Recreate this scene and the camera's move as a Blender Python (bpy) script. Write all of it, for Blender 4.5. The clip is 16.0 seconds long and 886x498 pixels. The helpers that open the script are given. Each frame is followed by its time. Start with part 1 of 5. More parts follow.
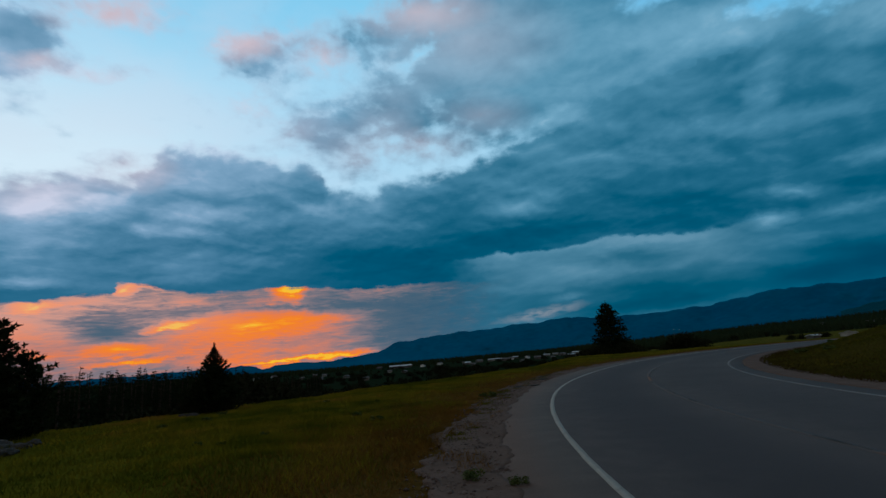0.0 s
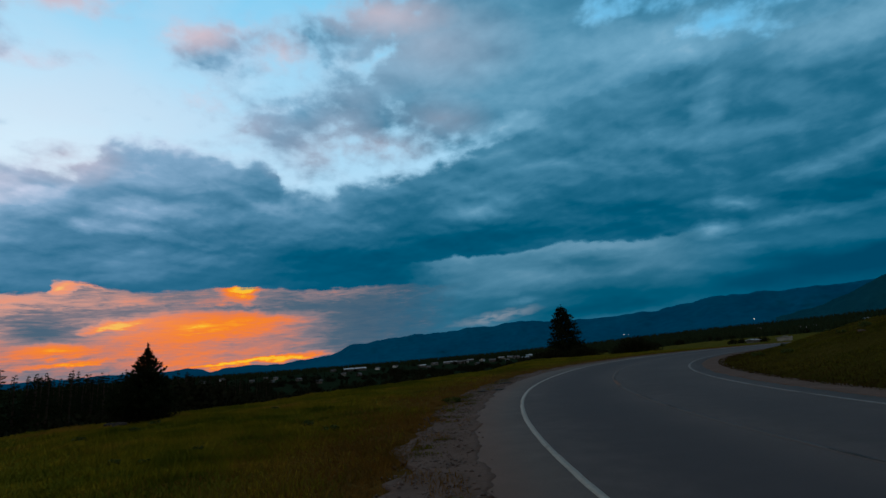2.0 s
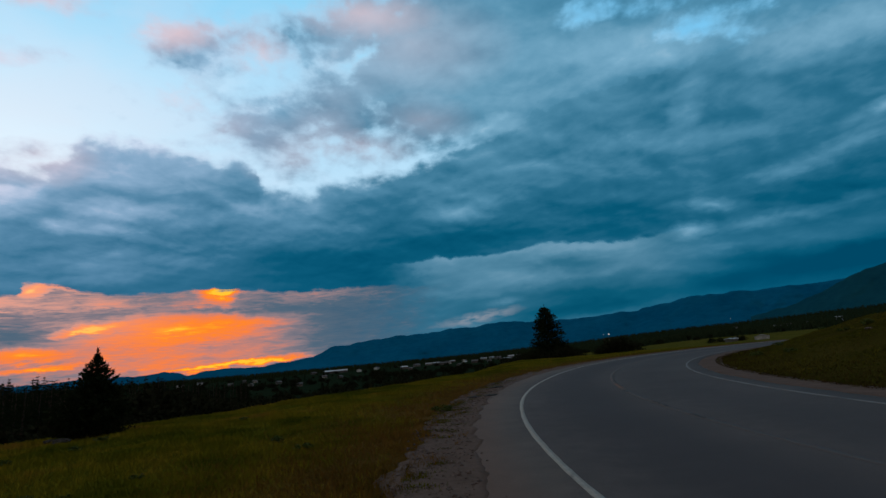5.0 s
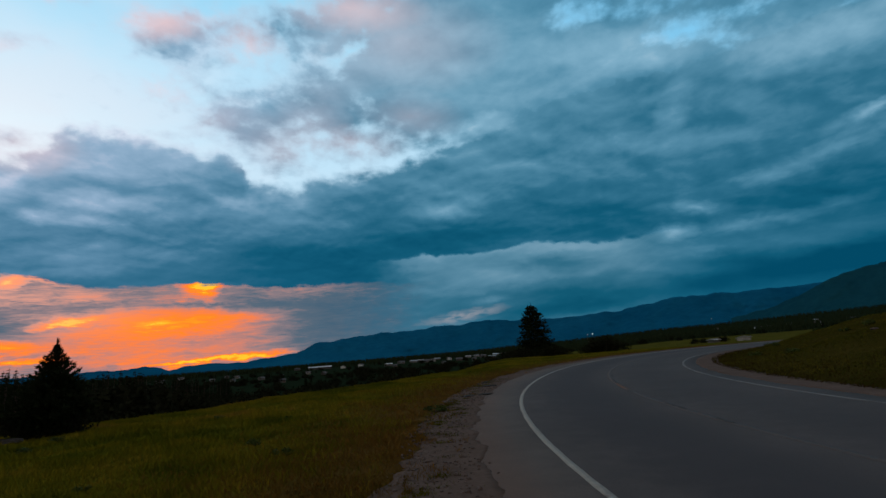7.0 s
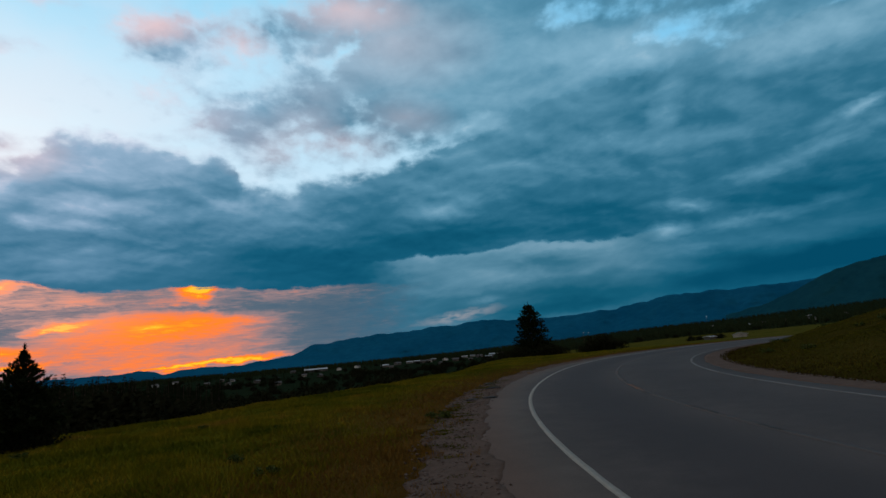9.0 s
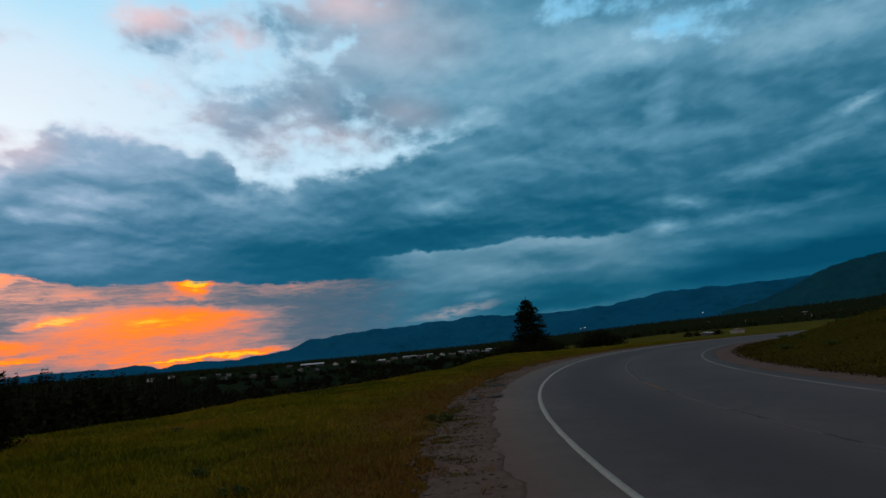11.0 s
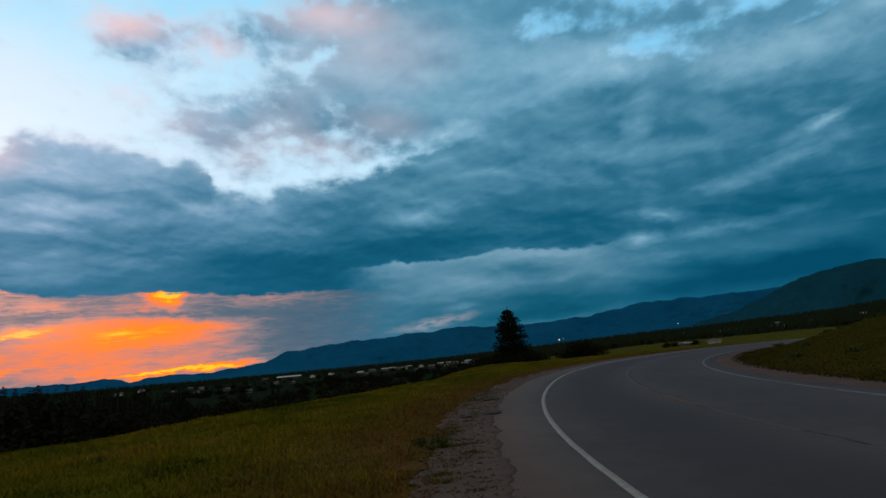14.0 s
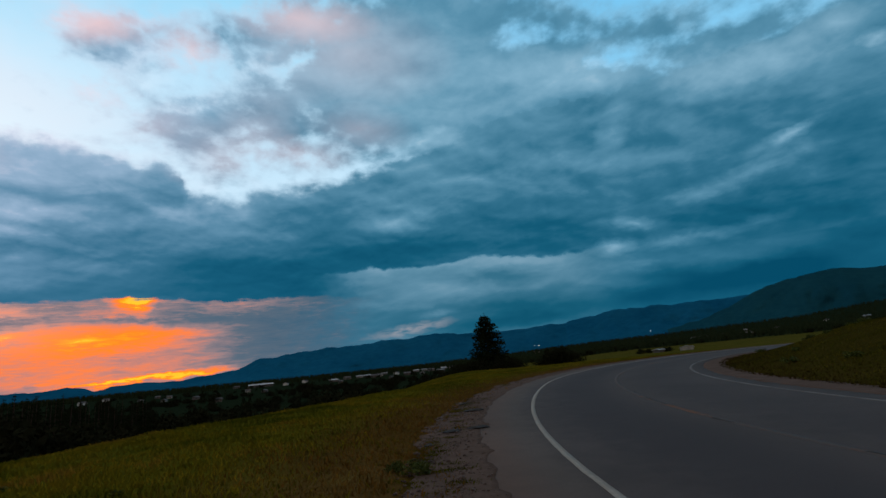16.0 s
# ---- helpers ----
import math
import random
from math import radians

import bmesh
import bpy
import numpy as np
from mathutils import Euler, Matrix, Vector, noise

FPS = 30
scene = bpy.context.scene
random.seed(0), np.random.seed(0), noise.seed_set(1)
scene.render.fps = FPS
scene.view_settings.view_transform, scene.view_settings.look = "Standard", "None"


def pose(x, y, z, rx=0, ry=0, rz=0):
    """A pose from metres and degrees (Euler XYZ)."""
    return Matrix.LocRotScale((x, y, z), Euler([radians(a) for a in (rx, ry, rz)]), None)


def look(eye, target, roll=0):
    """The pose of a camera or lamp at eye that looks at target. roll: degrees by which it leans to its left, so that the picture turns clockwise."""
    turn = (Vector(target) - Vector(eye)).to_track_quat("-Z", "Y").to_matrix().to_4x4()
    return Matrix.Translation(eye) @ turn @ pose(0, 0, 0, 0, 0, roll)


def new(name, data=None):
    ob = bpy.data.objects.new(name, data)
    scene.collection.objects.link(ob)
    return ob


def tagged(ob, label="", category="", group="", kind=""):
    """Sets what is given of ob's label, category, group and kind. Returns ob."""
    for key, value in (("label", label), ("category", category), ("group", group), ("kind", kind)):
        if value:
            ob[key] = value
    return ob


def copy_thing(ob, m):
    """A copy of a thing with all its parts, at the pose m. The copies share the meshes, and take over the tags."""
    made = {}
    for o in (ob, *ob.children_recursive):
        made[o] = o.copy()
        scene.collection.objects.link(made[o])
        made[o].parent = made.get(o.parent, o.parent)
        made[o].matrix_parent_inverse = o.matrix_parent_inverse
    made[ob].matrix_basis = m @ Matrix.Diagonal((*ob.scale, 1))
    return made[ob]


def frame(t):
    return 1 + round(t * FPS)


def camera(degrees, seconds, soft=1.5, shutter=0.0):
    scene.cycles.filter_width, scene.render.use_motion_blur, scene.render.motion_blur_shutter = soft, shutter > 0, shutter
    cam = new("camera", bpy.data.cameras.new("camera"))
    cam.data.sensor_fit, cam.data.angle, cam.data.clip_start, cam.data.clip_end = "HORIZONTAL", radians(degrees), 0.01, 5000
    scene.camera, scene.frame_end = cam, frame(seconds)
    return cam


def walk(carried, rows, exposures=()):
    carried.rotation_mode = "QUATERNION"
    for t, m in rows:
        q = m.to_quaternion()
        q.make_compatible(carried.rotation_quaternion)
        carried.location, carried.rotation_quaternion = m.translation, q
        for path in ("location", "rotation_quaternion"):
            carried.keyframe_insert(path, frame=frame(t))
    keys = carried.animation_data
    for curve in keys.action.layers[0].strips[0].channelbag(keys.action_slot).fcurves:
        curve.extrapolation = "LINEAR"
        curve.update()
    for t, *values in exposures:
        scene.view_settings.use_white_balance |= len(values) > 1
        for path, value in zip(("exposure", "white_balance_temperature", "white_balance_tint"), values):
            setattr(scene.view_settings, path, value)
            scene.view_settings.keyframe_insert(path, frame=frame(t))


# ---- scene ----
# Camera: walks along the gravel verge of a right-hand bend
PATH = [
    (0.0, 0.120, 0.695, 0.049, 0.00, 12.80, 4.50),
    (0.5, 0.049, 1.041, 0.058, -1.93, 12.48, 4.17),
    (1.0, 0.011, 1.377, 0.073, -2.90, 11.66, 4.02),
    (1.5, -0.034, 1.702, 0.082, -2.58, 11.91, 4.39),
    (2.0, -0.080, 2.029, 0.081, -4.91, 12.72, 4.43),
    (2.5, -0.087, 2.357, 0.100, -5.07, 12.87, 4.39),
    (3.0, -0.089, 2.677, 0.129, -4.60, 13.08, 4.76),
    (3.2, -0.092, 2.802, 0.137, -5.72, 13.50, 4.76),
    (5.3, -0.150, 4.050, 0.196, -6.92, 12.24, 4.93),
    (5.5, -0.163, 4.176, 0.192, -6.54, 11.84, 4.93),
    (6.0, -0.218, 4.505, 0.128, -7.35, 12.52, 4.98),
    (6.5, -0.240, 4.844, 0.134, -9.13, 12.83, 4.57),
    (7.0, -0.265, 5.166, 0.184, -8.60, 12.29, 4.34),
    (7.5, -0.302, 5.488, 0.144, -10.81, 12.37, 5.11),
    (8.0, -0.305, 5.788, 0.136, -11.88, 12.75, 4.67),
    (8.5, -0.286, 6.085, 0.175, -9.11, 11.58, 5.08),
    (9.0, -0.258, 6.393, 0.234, -9.01, 12.31, 5.08),
    (9.2, -0.247, 6.540, 0.245, -9.20, 12.37, 5.06),
    (11.3, -0.108, 8.190, 0.262, -9.40, 11.72, 4.90),
    (11.5, -0.095, 8.353, 0.259, -9.79, 11.83, 5.49),
    (12.0, -0.098, 8.764, 0.233, -10.96, 12.19, 5.94),
    (12.5, -0.041, 9.167, 0.255, -9.90, 11.74, 5.78),
    (13.0, -0.015, 9.577, 0.255, -10.19, 12.34, 5.70),
    (13.5, -0.011, 9.989, 0.230, -12.30, 13.36, 5.47),
    (14.0, 0.016, 10.403, 0.224, -11.70, 12.80, 5.17),
    (14.5, 0.075, 10.820, 0.233, -12.85, 12.97, 5.04),
    (15.0, 0.146, 11.247, 0.226, -13.80, 12.50, 5.45),
    (15.5, 0.226, 11.683, 0.232, -12.50, 12.21, 5.64),
    (16.0, 0.290, 12.132, 0.233, -14.36, 13.31, 5.34),
]
cam = camera(81.8, 16.0, soft=1.5)
walk(cam, [(t, pose(x, y, z, 90 + pitch, roll, yaw)) for t, x, y, z, yaw, pitch, roll in PATH],
     exposures=((0.0, -0.20, 6000, 2), (3.0, -0.12, 6000, 4), (6.0, -0.01, 6550, 9), (9.0, 0.03, 6750, 10), (12.5, 0.08, 6850, 11), (14.5, 0.10, 6750, 11), (16.0, 0.07, 6800, 12)))

# ---- node helpers ----


class Graph:
    """Short hand for building a node tree."""

    def __init__(self, tree):
        self.tree = tree
        tree.nodes.clear()

    def node(self, kind):
        return self.tree.nodes.new(kind)

    def link(self, value, socket):
        if isinstance(value, bpy.types.NodeSocket):
            self.tree.links.new(value, socket)
        else:
            socket.default_value = value

    def math(self, op, *args, clamp=False):
        n = self.node("ShaderNodeMath")
        n.operation, n.use_clamp = op, clamp
        for value, socket in zip(args, n.inputs):
            self.link(value, socket)
        return n.outputs[0]

    def ramp01(self, value, low, high):
        """Smooth step from low to high."""
        n = self.node("ShaderNodeMapRange")
        n.interpolation_type = "SMOOTHSTEP"
        self.link(value, n.inputs[0])
        n.inputs[1].default_value, n.inputs[2].default_value = low, high
        if low > high:
            n.inputs[1].default_value, n.inputs[2].default_value = high, low
            n.inputs[3].default_value, n.inputs[4].default_value = 1.0, 0.0
        return n.outputs[0]

    def xyz(self, x, y, z=0.0):
        n = self.node("ShaderNodeCombineXYZ")
        for value, socket in zip((x, y, z), n.inputs):
            self.link(value, socket)
        return n.outputs[0]

    def noise(self, vector, scale, detail=5.0, rough=0.55, distort=0.0, out=0):
        n = self.node("ShaderNodeTexNoise")
        if vector is not None:
            self.link(vector, n.inputs["Vector"])
        n.inputs["Scale"].default_value, n.inputs["Detail"].default_value = scale, detail
        n.inputs["Roughness"].default_value, n.inputs["Distortion"].default_value = rough, distort
        return n.outputs[out]

    def colours(self, value, stops, mode="LINEAR"):
        n = self.node("ShaderNodeValToRGB")
        n.color_ramp.interpolation = mode
        els = n.color_ramp.elements
        while len(els) < len(stops):
            els.new(0.5)
        for e, (p, c) in zip(els, stops):
            e.position, e.color = p, (*c, 1)
        self.link(value, n.inputs[0])
        return n.outputs[0]

    def mix(self, fac, a, b, blend="MIX"):
        n = self.node("ShaderNodeMix")
        n.data_type, n.blend_type = "RGBA", blend
        self.link(fac, n.inputs[0])
        for value, socket in ((a, n.inputs[6]), (b, n.inputs[7])):
            self.link((*value, 1) if isinstance(value, tuple) else value, socket)
        return n.outputs[2]


# ---- sky at dusk: broken cloud, a clear gap and a burning strip over the western horizon ----
SUN_AZ = 17.0
world = bpy.data.worlds.new("dusk_sky")
scene.world = world
world.use_nodes = True
g = Graph(world.node_tree)
coord = g.node("ShaderNodeTexCoord").outputs["Generated"]
sep = g.node("ShaderNodeSeparateXYZ")
g.link(coord, sep.inputs[0])
dx, dy, dz = sep.outputs
u = g.math("MULTIPLY", g.math("ARCTAN2", g.math("MULTIPLY", dx, -1.0), dy), 57.2958)   # bearing, degrees to the left
v = g.math("MULTIPLY", g.math("ARCSINE", dz), 57.2958)                                  # height, degrees
uv = g.xyz(u, g.math("MULTIPLY", v, 1.5))
warp_a = g.noise(uv, 0.07, 3.0, 0.5, 0.0, 1)
warp_b = g.noise(uv, 0.30, 5.0, 0.6, 0.0, 1)
warp_c = g.noise(uv, 0.95, 3.0, 0.5, 0.0, 1)


def shifted(*amounts):
    """Bearing and height, pushed about by turbulence at three sizes."""
    out = [u, v]
    for warp, amount in zip((warp_a, warp_b, warp_c), amounts):
        s = g.node("ShaderNodeSeparateXYZ")
        g.link(warp, s.inputs[0])
        for i, k in ((0, 1.0), (1, 0.6)):
            out[i] = g.math("MULTIPLY_ADD", g.math("SUBTRACT", s.outputs[i], 0.5), amount * k, out[i])
    return out


lu, lv = shifted(1.4, 1.8, 0.8)
lightly = g.xyz(lu, lv)


def patch(field, az, el, wide, high, amount, tilt=0.0, where=None):
    """Adds a soft oval of cloud (or of gap) to a field."""
    m = g.node("ShaderNodeMapping")
    m.vector_type = "TEXTURE"
    g.link(lightly if where is None else where, m.inputs["Vector"])
    m.inputs["Location"].default_value = (az, el, 0)
    m.inputs["Rotation"].default_value = (0, 0, radians(tilt))
    m.inputs["Scale"].default_value = (wide, high, 1)
    t = g.node("ShaderNodeTexGradient")
    t.gradient_type = "SPHERICAL"
    g.link(m.outputs[0], t.inputs[0])
    return g.math("MULTIPLY_ADD", t.outputs["Fac"], amount, field)


def outline(points):
    """The height of an edge of cloud, from its (bearing, height) corners."""
    return g.math("MULTIPLY", g.colours(g.math("DIVIDE", g.math("ADD", lu, 50.0), 100.0), [((az + 50.0) / 100.0, (el / 40.0,) * 3) for az, el in points]), 40.0)


def centred(value, amount, field):
    return g.math("MULTIPLY_ADD", g.math("SUBTRACT", value, 0.5), amount, field)


# cloud texture in the plane of the cloud deck, so that it shrinks towards the horizon
low = g.math("MAXIMUM", g.math("ADD", dz, 0.20), 0.05)
px, py = g.math("DIVIDE", dx, low), g.math("DIVIDE", dy, low)


def deck(lift, scale, detail, rough, along=1.05, distort=0.25):
    return g.noise(g.xyz(px, g.math("MULTIPLY_ADD", g.math("ADD", py, lift), along, 3.7)), scale, detail, rough, distort)


billow = deck(0.0, 3.1, 6.0, 0.52)
below = deck(0.08, 3.1, 6.0, 0.52)
relief = g.math("SUBTRACT", below, billow)
puff = deck(0.0, 8.0, 5.0, 0.50, 1.0, 0.3)
puff_below = deck(0.04, 8.0, 5.0, 0.50, 1.0, 0.3)
puff_relief = g.math("SUBTRACT", puff_below, puff)
fray = g.noise(uv, 0.50, 4.0, 0.50, 0.1)
layers = g.noise(g.xyz(g.math("MULTIPLY", u, 0.30), g.math("MULTIPLY_ADD", u, 0.14, v)), 0.55, 5.0, 0.52, 0.6)

# how much lighter or darker parts of the deck are: bearing, height, half width, half height (degrees), amount, tilt
TONES = (
    (23.8, 22.3, 13.6, 5.4, 0.16, 3), (18.7, 19.8, 12.5, 3.3, -0.05, 2), (26.9, 19.5, 10.0, 3.0, 0.17, -6), (29.6, 16.7, 6.7, 2.5, 0.29, 0), (28.4, 16.1, 5.2, 1.2, -0.16, 9),
    (26.2, 15.3, 4.7, 0.9, 0.24, 8), (30.4, 15.2, 2.8, 0.8, 0.23, 5), (21.7, 16.9, 9.9, 2.0, 0.25, -3), (15.5, 18.7, 5.7, 1.0, 0.16, 19), (13.3, 18.2, 2.9, 1.4, 0.20, -2),
    (28.6, 12.8, 14.5, 3.0, 0.16, -2), (19.6, 13.5, 11.1, 2.8, 0.05, -0), (25.6, 10.9, 4.6, 1.6, 0.15, -1), (30.5, 11.2, 5.6, 2.1, 0.03, -2), (17.1, 11.3, 8.4, 2.4, 0.03, 1))
TONES_b = (
    (10.5, 15.0, 11.4, 3.5, 0.06, 1), (12.2, 12.7, 6.9, 2.0, -0.04, 1), (7.7, 10.8, 12.6, 3.6, -0.07, 3), (1.6, 10.8, 14.1, 4.7, -0.17, 4), (8.7, 17.1, 10.6, 3.0, 0.12, -4),
    (2.5, 19.2, 12.2, 2.6, 0.09, -2), (4.0, 14.0, 6.4, 1.6, 0.11, -2), (-4.8, 13.3, 13.2, 2.7, -0.05, -2), (-11.4, 13.3, 9.8, 2.4, -0.18, -1), (-9.7, 16.4, 6.7, 2.4, 0.24, -4),
    (-12.7, 20.2, 12.2, 4.2, 0.14, 3), (-17.0, 17.2, 7.6, 2.7, 0.07, 0), (-17.3, 24.9, 5.6, 1.8, 0.07, -5), (-14.0, 25.3, 5.1, 1.5, 0.34, -6), (-24.5, 23.8, 7.3, 4.0, -0.07, 2))
TONES_c = (
    (-25.2, 20.3, 9.1, 2.0, 0.11, 7), (-22.0, 15.9, 9.2, 2.6, -0.08, 5), (-27.9, 13.5, 5.8, 2.3, -0.12, 10), (-25.9, 16.3, 6.0, 1.2, 0.09, 5), (-26.6, 28.9, 10.3, 4.8, 0.04, 14),
    (-13.4, 32.0, 19.1, 7.9, 0.07, 10), (-17.3, 34.8, 10.4, 4.7, 0.03, 10), (-3.7, 32.6, 10.7, 6.8, 0.10, 4), (-15.7, 28.3, 12.3, 4.0, 0.04, 9), (-33.2, 30.1, 10.3, 3.2, 0.22, 8),
    (-32.8, 24.9, 5.8, 4.3, -0.09, 15), (-36.3, 23.2, 1.9, 3.7, 0.17, 30), (-39.8, 22.7, 5.1, 4.1, -0.07, 18), (-29.7, 21.3, 8.7, 1.4, 0.15, 13), (-38.1, 19.8, 7.5, 1.5, 0.13, 4))
TONES_d = (
    (-32.7, 18.0, 9.8, 2.5, 0.04, 9), (-43.7, 19.1, 8.0, 1.8, 0.09, -4), (-48.3, 20.9, 7.2, 3.4, -0.05, 5), (-48.4, 25.5, 8.0, 2.9, 0.17, 8), (-53.0, 24.9, 5.5, 2.3, 0.17, 15),
    (-52.9, 18.4, 3.0, 0.7, 0.28, -9), (-50.7, 18.0, 3.8, 0.8, 0.13, -10), (-50.0, 17.0, 5.6, 1.2, 0.08, -4), (-47.1, 15.5, 8.5, 1.2, 0.29, -8), (-42.3, 14.8, 4.6, 1.5, 0.13, -7),
    (-47.4, 12.4, 6.0, 2.2, -0.15, -6), (-51.8, 14.1, 4.2, 1.6, 0.10, -6), (-51.2, 11.3, 3.1, 2.0, -0.10, -3), (-39.5, 13.0, 4.9, 1.7, -0.05, 2), (-35.5, 14.1, 6.1, 2.1, 0.12, 13))
TONES_e = (
    (-36.9, 13.0, 4.3, 0.8, 0.24, 12), (-34.4, 11.0, 3.0, 1.2, 0.57, -0), (-41.1, 10.7, 6.1, 1.0, 0.29, 1), (-47.5, 11.0, 4.7, 0.8, 0.22, -7), (-37.8, 9.1, 8.7, 1.7, 0.16, 7),
    (-47.0, 8.3, 7.1, 1.5, 0.12, -2), (-48.8, 6.9, 6.7, 2.1, -0.18, -0), (-41.7, 6.1, 9.2, 2.6, -0.32, 4), (-31.3, 9.0, 8.0, 2.2, 0.27, 4), (-36.3, 6.9, 5.8, 0.8, 0.14, 4),
    (-30.2, 5.6, 9.8, 2.0, -0.26, -0), (-29.7, 6.1, 5.5, 0.7, 0.19, 3), (-34.5, 5.5, 6.7, 1.4, -0.12, 3), (-50.9, 5.7, 8.4, 2.2, -0.29, 1), (-55.9, 8.1, 4.2, 1.6, -0.22, 1))
TONES_f = (
    (-56.9, 11.4, 2.5, 1.5, 0.12, 4), (-54.9, 10.7, 3.8, 1.2, -0.17, 1), (-57.7, 22.2, 5.0, 3.2, 0.05, 7), (-60.3, 23.8, 1.8, 0.8, 0.32, 9), (-58.3, 25.9, 5.0, 1.6, 0.19, 10),
    (38.9, 16.3, 8.3, 2.9, 0.52, -6), (39.5, 13.3, 8.0, 2.3, 0.22, -4), (35.3, 18.3, 6.4, 2.5, 0.15, 8), (38.5, 10.9, 7.3, 1.7, 0.23, -2), (39.6, 9.8, 4.1, 0.7, 0.24, -2),
    (34.7, 9.7, 7.1, 0.9, 0.14, -1), (41.1, 30.7, 5.4, 3.8, -0.07, -16), (41.8, 27.7, 3.6, 1.9, 0.10, -15))
# the paler bank of cloud that shows under the deck
BANK = (
    (-14.2, 9.6, 13.6, 3.4, 0.16, 3), (-7.2, 10.9, 6.6, 1.5, 0.08, -5), (-23.8, 10.8, 9.8, 1.7, 0.19, 5), (-22.4, 9.5, 6.3, 1.4, -0.20, 2), (-19.1, 8.1, 9.2, 1.9, 0.11, -1),
    (-0.7, 7.9, 8.6, 1.7, 0.05, 1), (-17.0, 6.2, 9.3, 1.9, -0.06, -2), (-13.9, 6.2, 3.2, 0.5, 0.19, -6), (-23.2, 6.4, 10.7, 2.6, -0.22, 2), (-27.7, 4.7, 9.2, 2.0, -0.26, -1),
    (-4.3, 5.8, 8.6, 2.1, -0.04, 0), (-10.6, 5.5, 7.5, 1.5, -0.06, -2), (-28.4, 8.8, 7.5, 2.6, 0.09, 6), (-19.3, 4.4, 9.1, 1.5, -0.27, -2))
# loose puffs and gaps above the deck
LOOSE = (
    (19.0, 32.5, 6.6, 3.6, 0.93, -8), (22.8, 33.6, 5.8, 2.1, 0.23, -11), (20.8, 28.4, 4.5, 2.0, 0.38, -8), (16.8, 35.2, 8.3, 2.3, 0.24, -7), (13.9, 26.6, 8.2, 4.2, 0.68, -4),
    (11.8, 25.1, 5.5, 3.4, 0.38, -3), (20.1, 24.2, 3.6, 1.3, 0.29, -6), (11.7, 33.0, 4.3, 2.7, 0.23, -5), (8.3, 34.1, 9.5, 4.4, 0.69, -2), (3.9, 35.9, 6.2, 4.0, 0.03, -1),
    (7.2, 28.6, 7.3, 4.1, 0.68, -1), (3.4, 27.8, 7.5, 4.4, 0.30, 0), (1.4, 26.1, 3.0, 4.0, 0.43, 1), (-2.2, 30.9, 9.8, 7.0, 0.43, 3), (-1.0, 23.5, 6.2, 2.4, 0.44, 2))
LOOSE_b = (
    (5.4, 25.3, 6.0, 3.3, 0.25, -0), (8.6, 22.8, 7.1, 3.3, 0.58, -1), (-6.1, 25.3, 8.1, 3.3, 0.09, 5), (-7.5, 29.0, 12.3, 7.2, 0.32, 6), (0.1, 37.1, 9.5, 3.1, 0.33, 1),
    (-14.9, 32.9, 24.8, 15.0, 1.39, 12), (-26.6, 28.9, 20.9, 14.0, 0.85, 16), (-40.5, 23.6, 19.8, 12.1, 1.36, 21), (-50.4, 24.6, 13.7, 10.5, 1.29, 26), (0.0, 33.5, 5.4, 1.5, -0.74, -29),
    (-1.0, 28.5, 2.6, 1.9, -0.49, 1), (9.0, 31.4, 4.8, 2.4, -0.27, -3), (-26.6, 34.1, 5.7, 3.2, -0.88, 5), (-39.1, 29.8, 8.3, 2.0, -1.01, 7), (-43.4, 27.3, 3.6, 1.6, -0.74, 11))
LOOSE_c = (
    (-32.6, 33.4, 5.4, 1.8, -0.61, 16), (-48.7, 29.9, 7.0, 2.0, -0.67, -1), (-43.1, 27.4, 4.0, 1.8, -0.38, 4), (-52.9, 26.3, 2.8, 1.4, -0.66, 23), (33.3, 34.8, 7.5, 3.0, 0.68, -12),
    (35.1, 29.0, 6.2, 1.7, 0.54, -11), (41.1, 30.9, 5.8, 4.3, 1.32, -16), (41.8, 27.7, 3.2, 2.3, 0.61, -15), (38.2, 32.5, 4.4, 2.7, -0.22, -15), (28.8, 35.2, 7.2, 2.2, 0.15, -9),
    (40.6, 25.2, 3.9, 2.1, 0.29, -13), (32.5, 21.5, 5.3, 1.6, 0.49, -1))
# where the last sun tints the cloud
ROSY = (
    (22.8, 33.7, 5.8, 2.4, 0.70, -11), (11.7, 33.0, 4.5, 2.8, 0.73, -5), (20.8, 28.3, 4.6, 2.4, 0.63, -8), (-6.0, 34.7, 14.3, 5.7, 0.22, 5), (-0.7, 23.7, 6.8, 2.9, 0.34, 2),
    (5.4, 25.1, 6.6, 3.8, 0.26, -0), (-7.0, 27.0, 7.0, 3.0, 0.19, 5), (15.9, 25.9, 7.0, 3.5, 0.27, -5), (31.6, 21.5, 5.0, 3.2, 0.30, -10), (0.1, 37.6, 10.8, 2.6, 0.45, 1),
    (17.4, 35.1, 9.4, 2.5, 0.38, -7), (3.3, 29.2, 6.8, 3.9, 0.10, 0), (8.6, 22.7, 6.4, 3.0, 0.24, -1), (33.3, 34.8, 8.6, 3.4, 0.92, -12), (35.1, 28.6, 7.0, 1.7, 0.49, -11))
ROSY_b = (
    (39.7, 29.0, 3.1, 1.1, 0.49, -15), (33.1, 20.6, 7.8, 2.7, 0.22, -6), (39.9, 18.1, 6.6, 3.3, 0.29, -8))
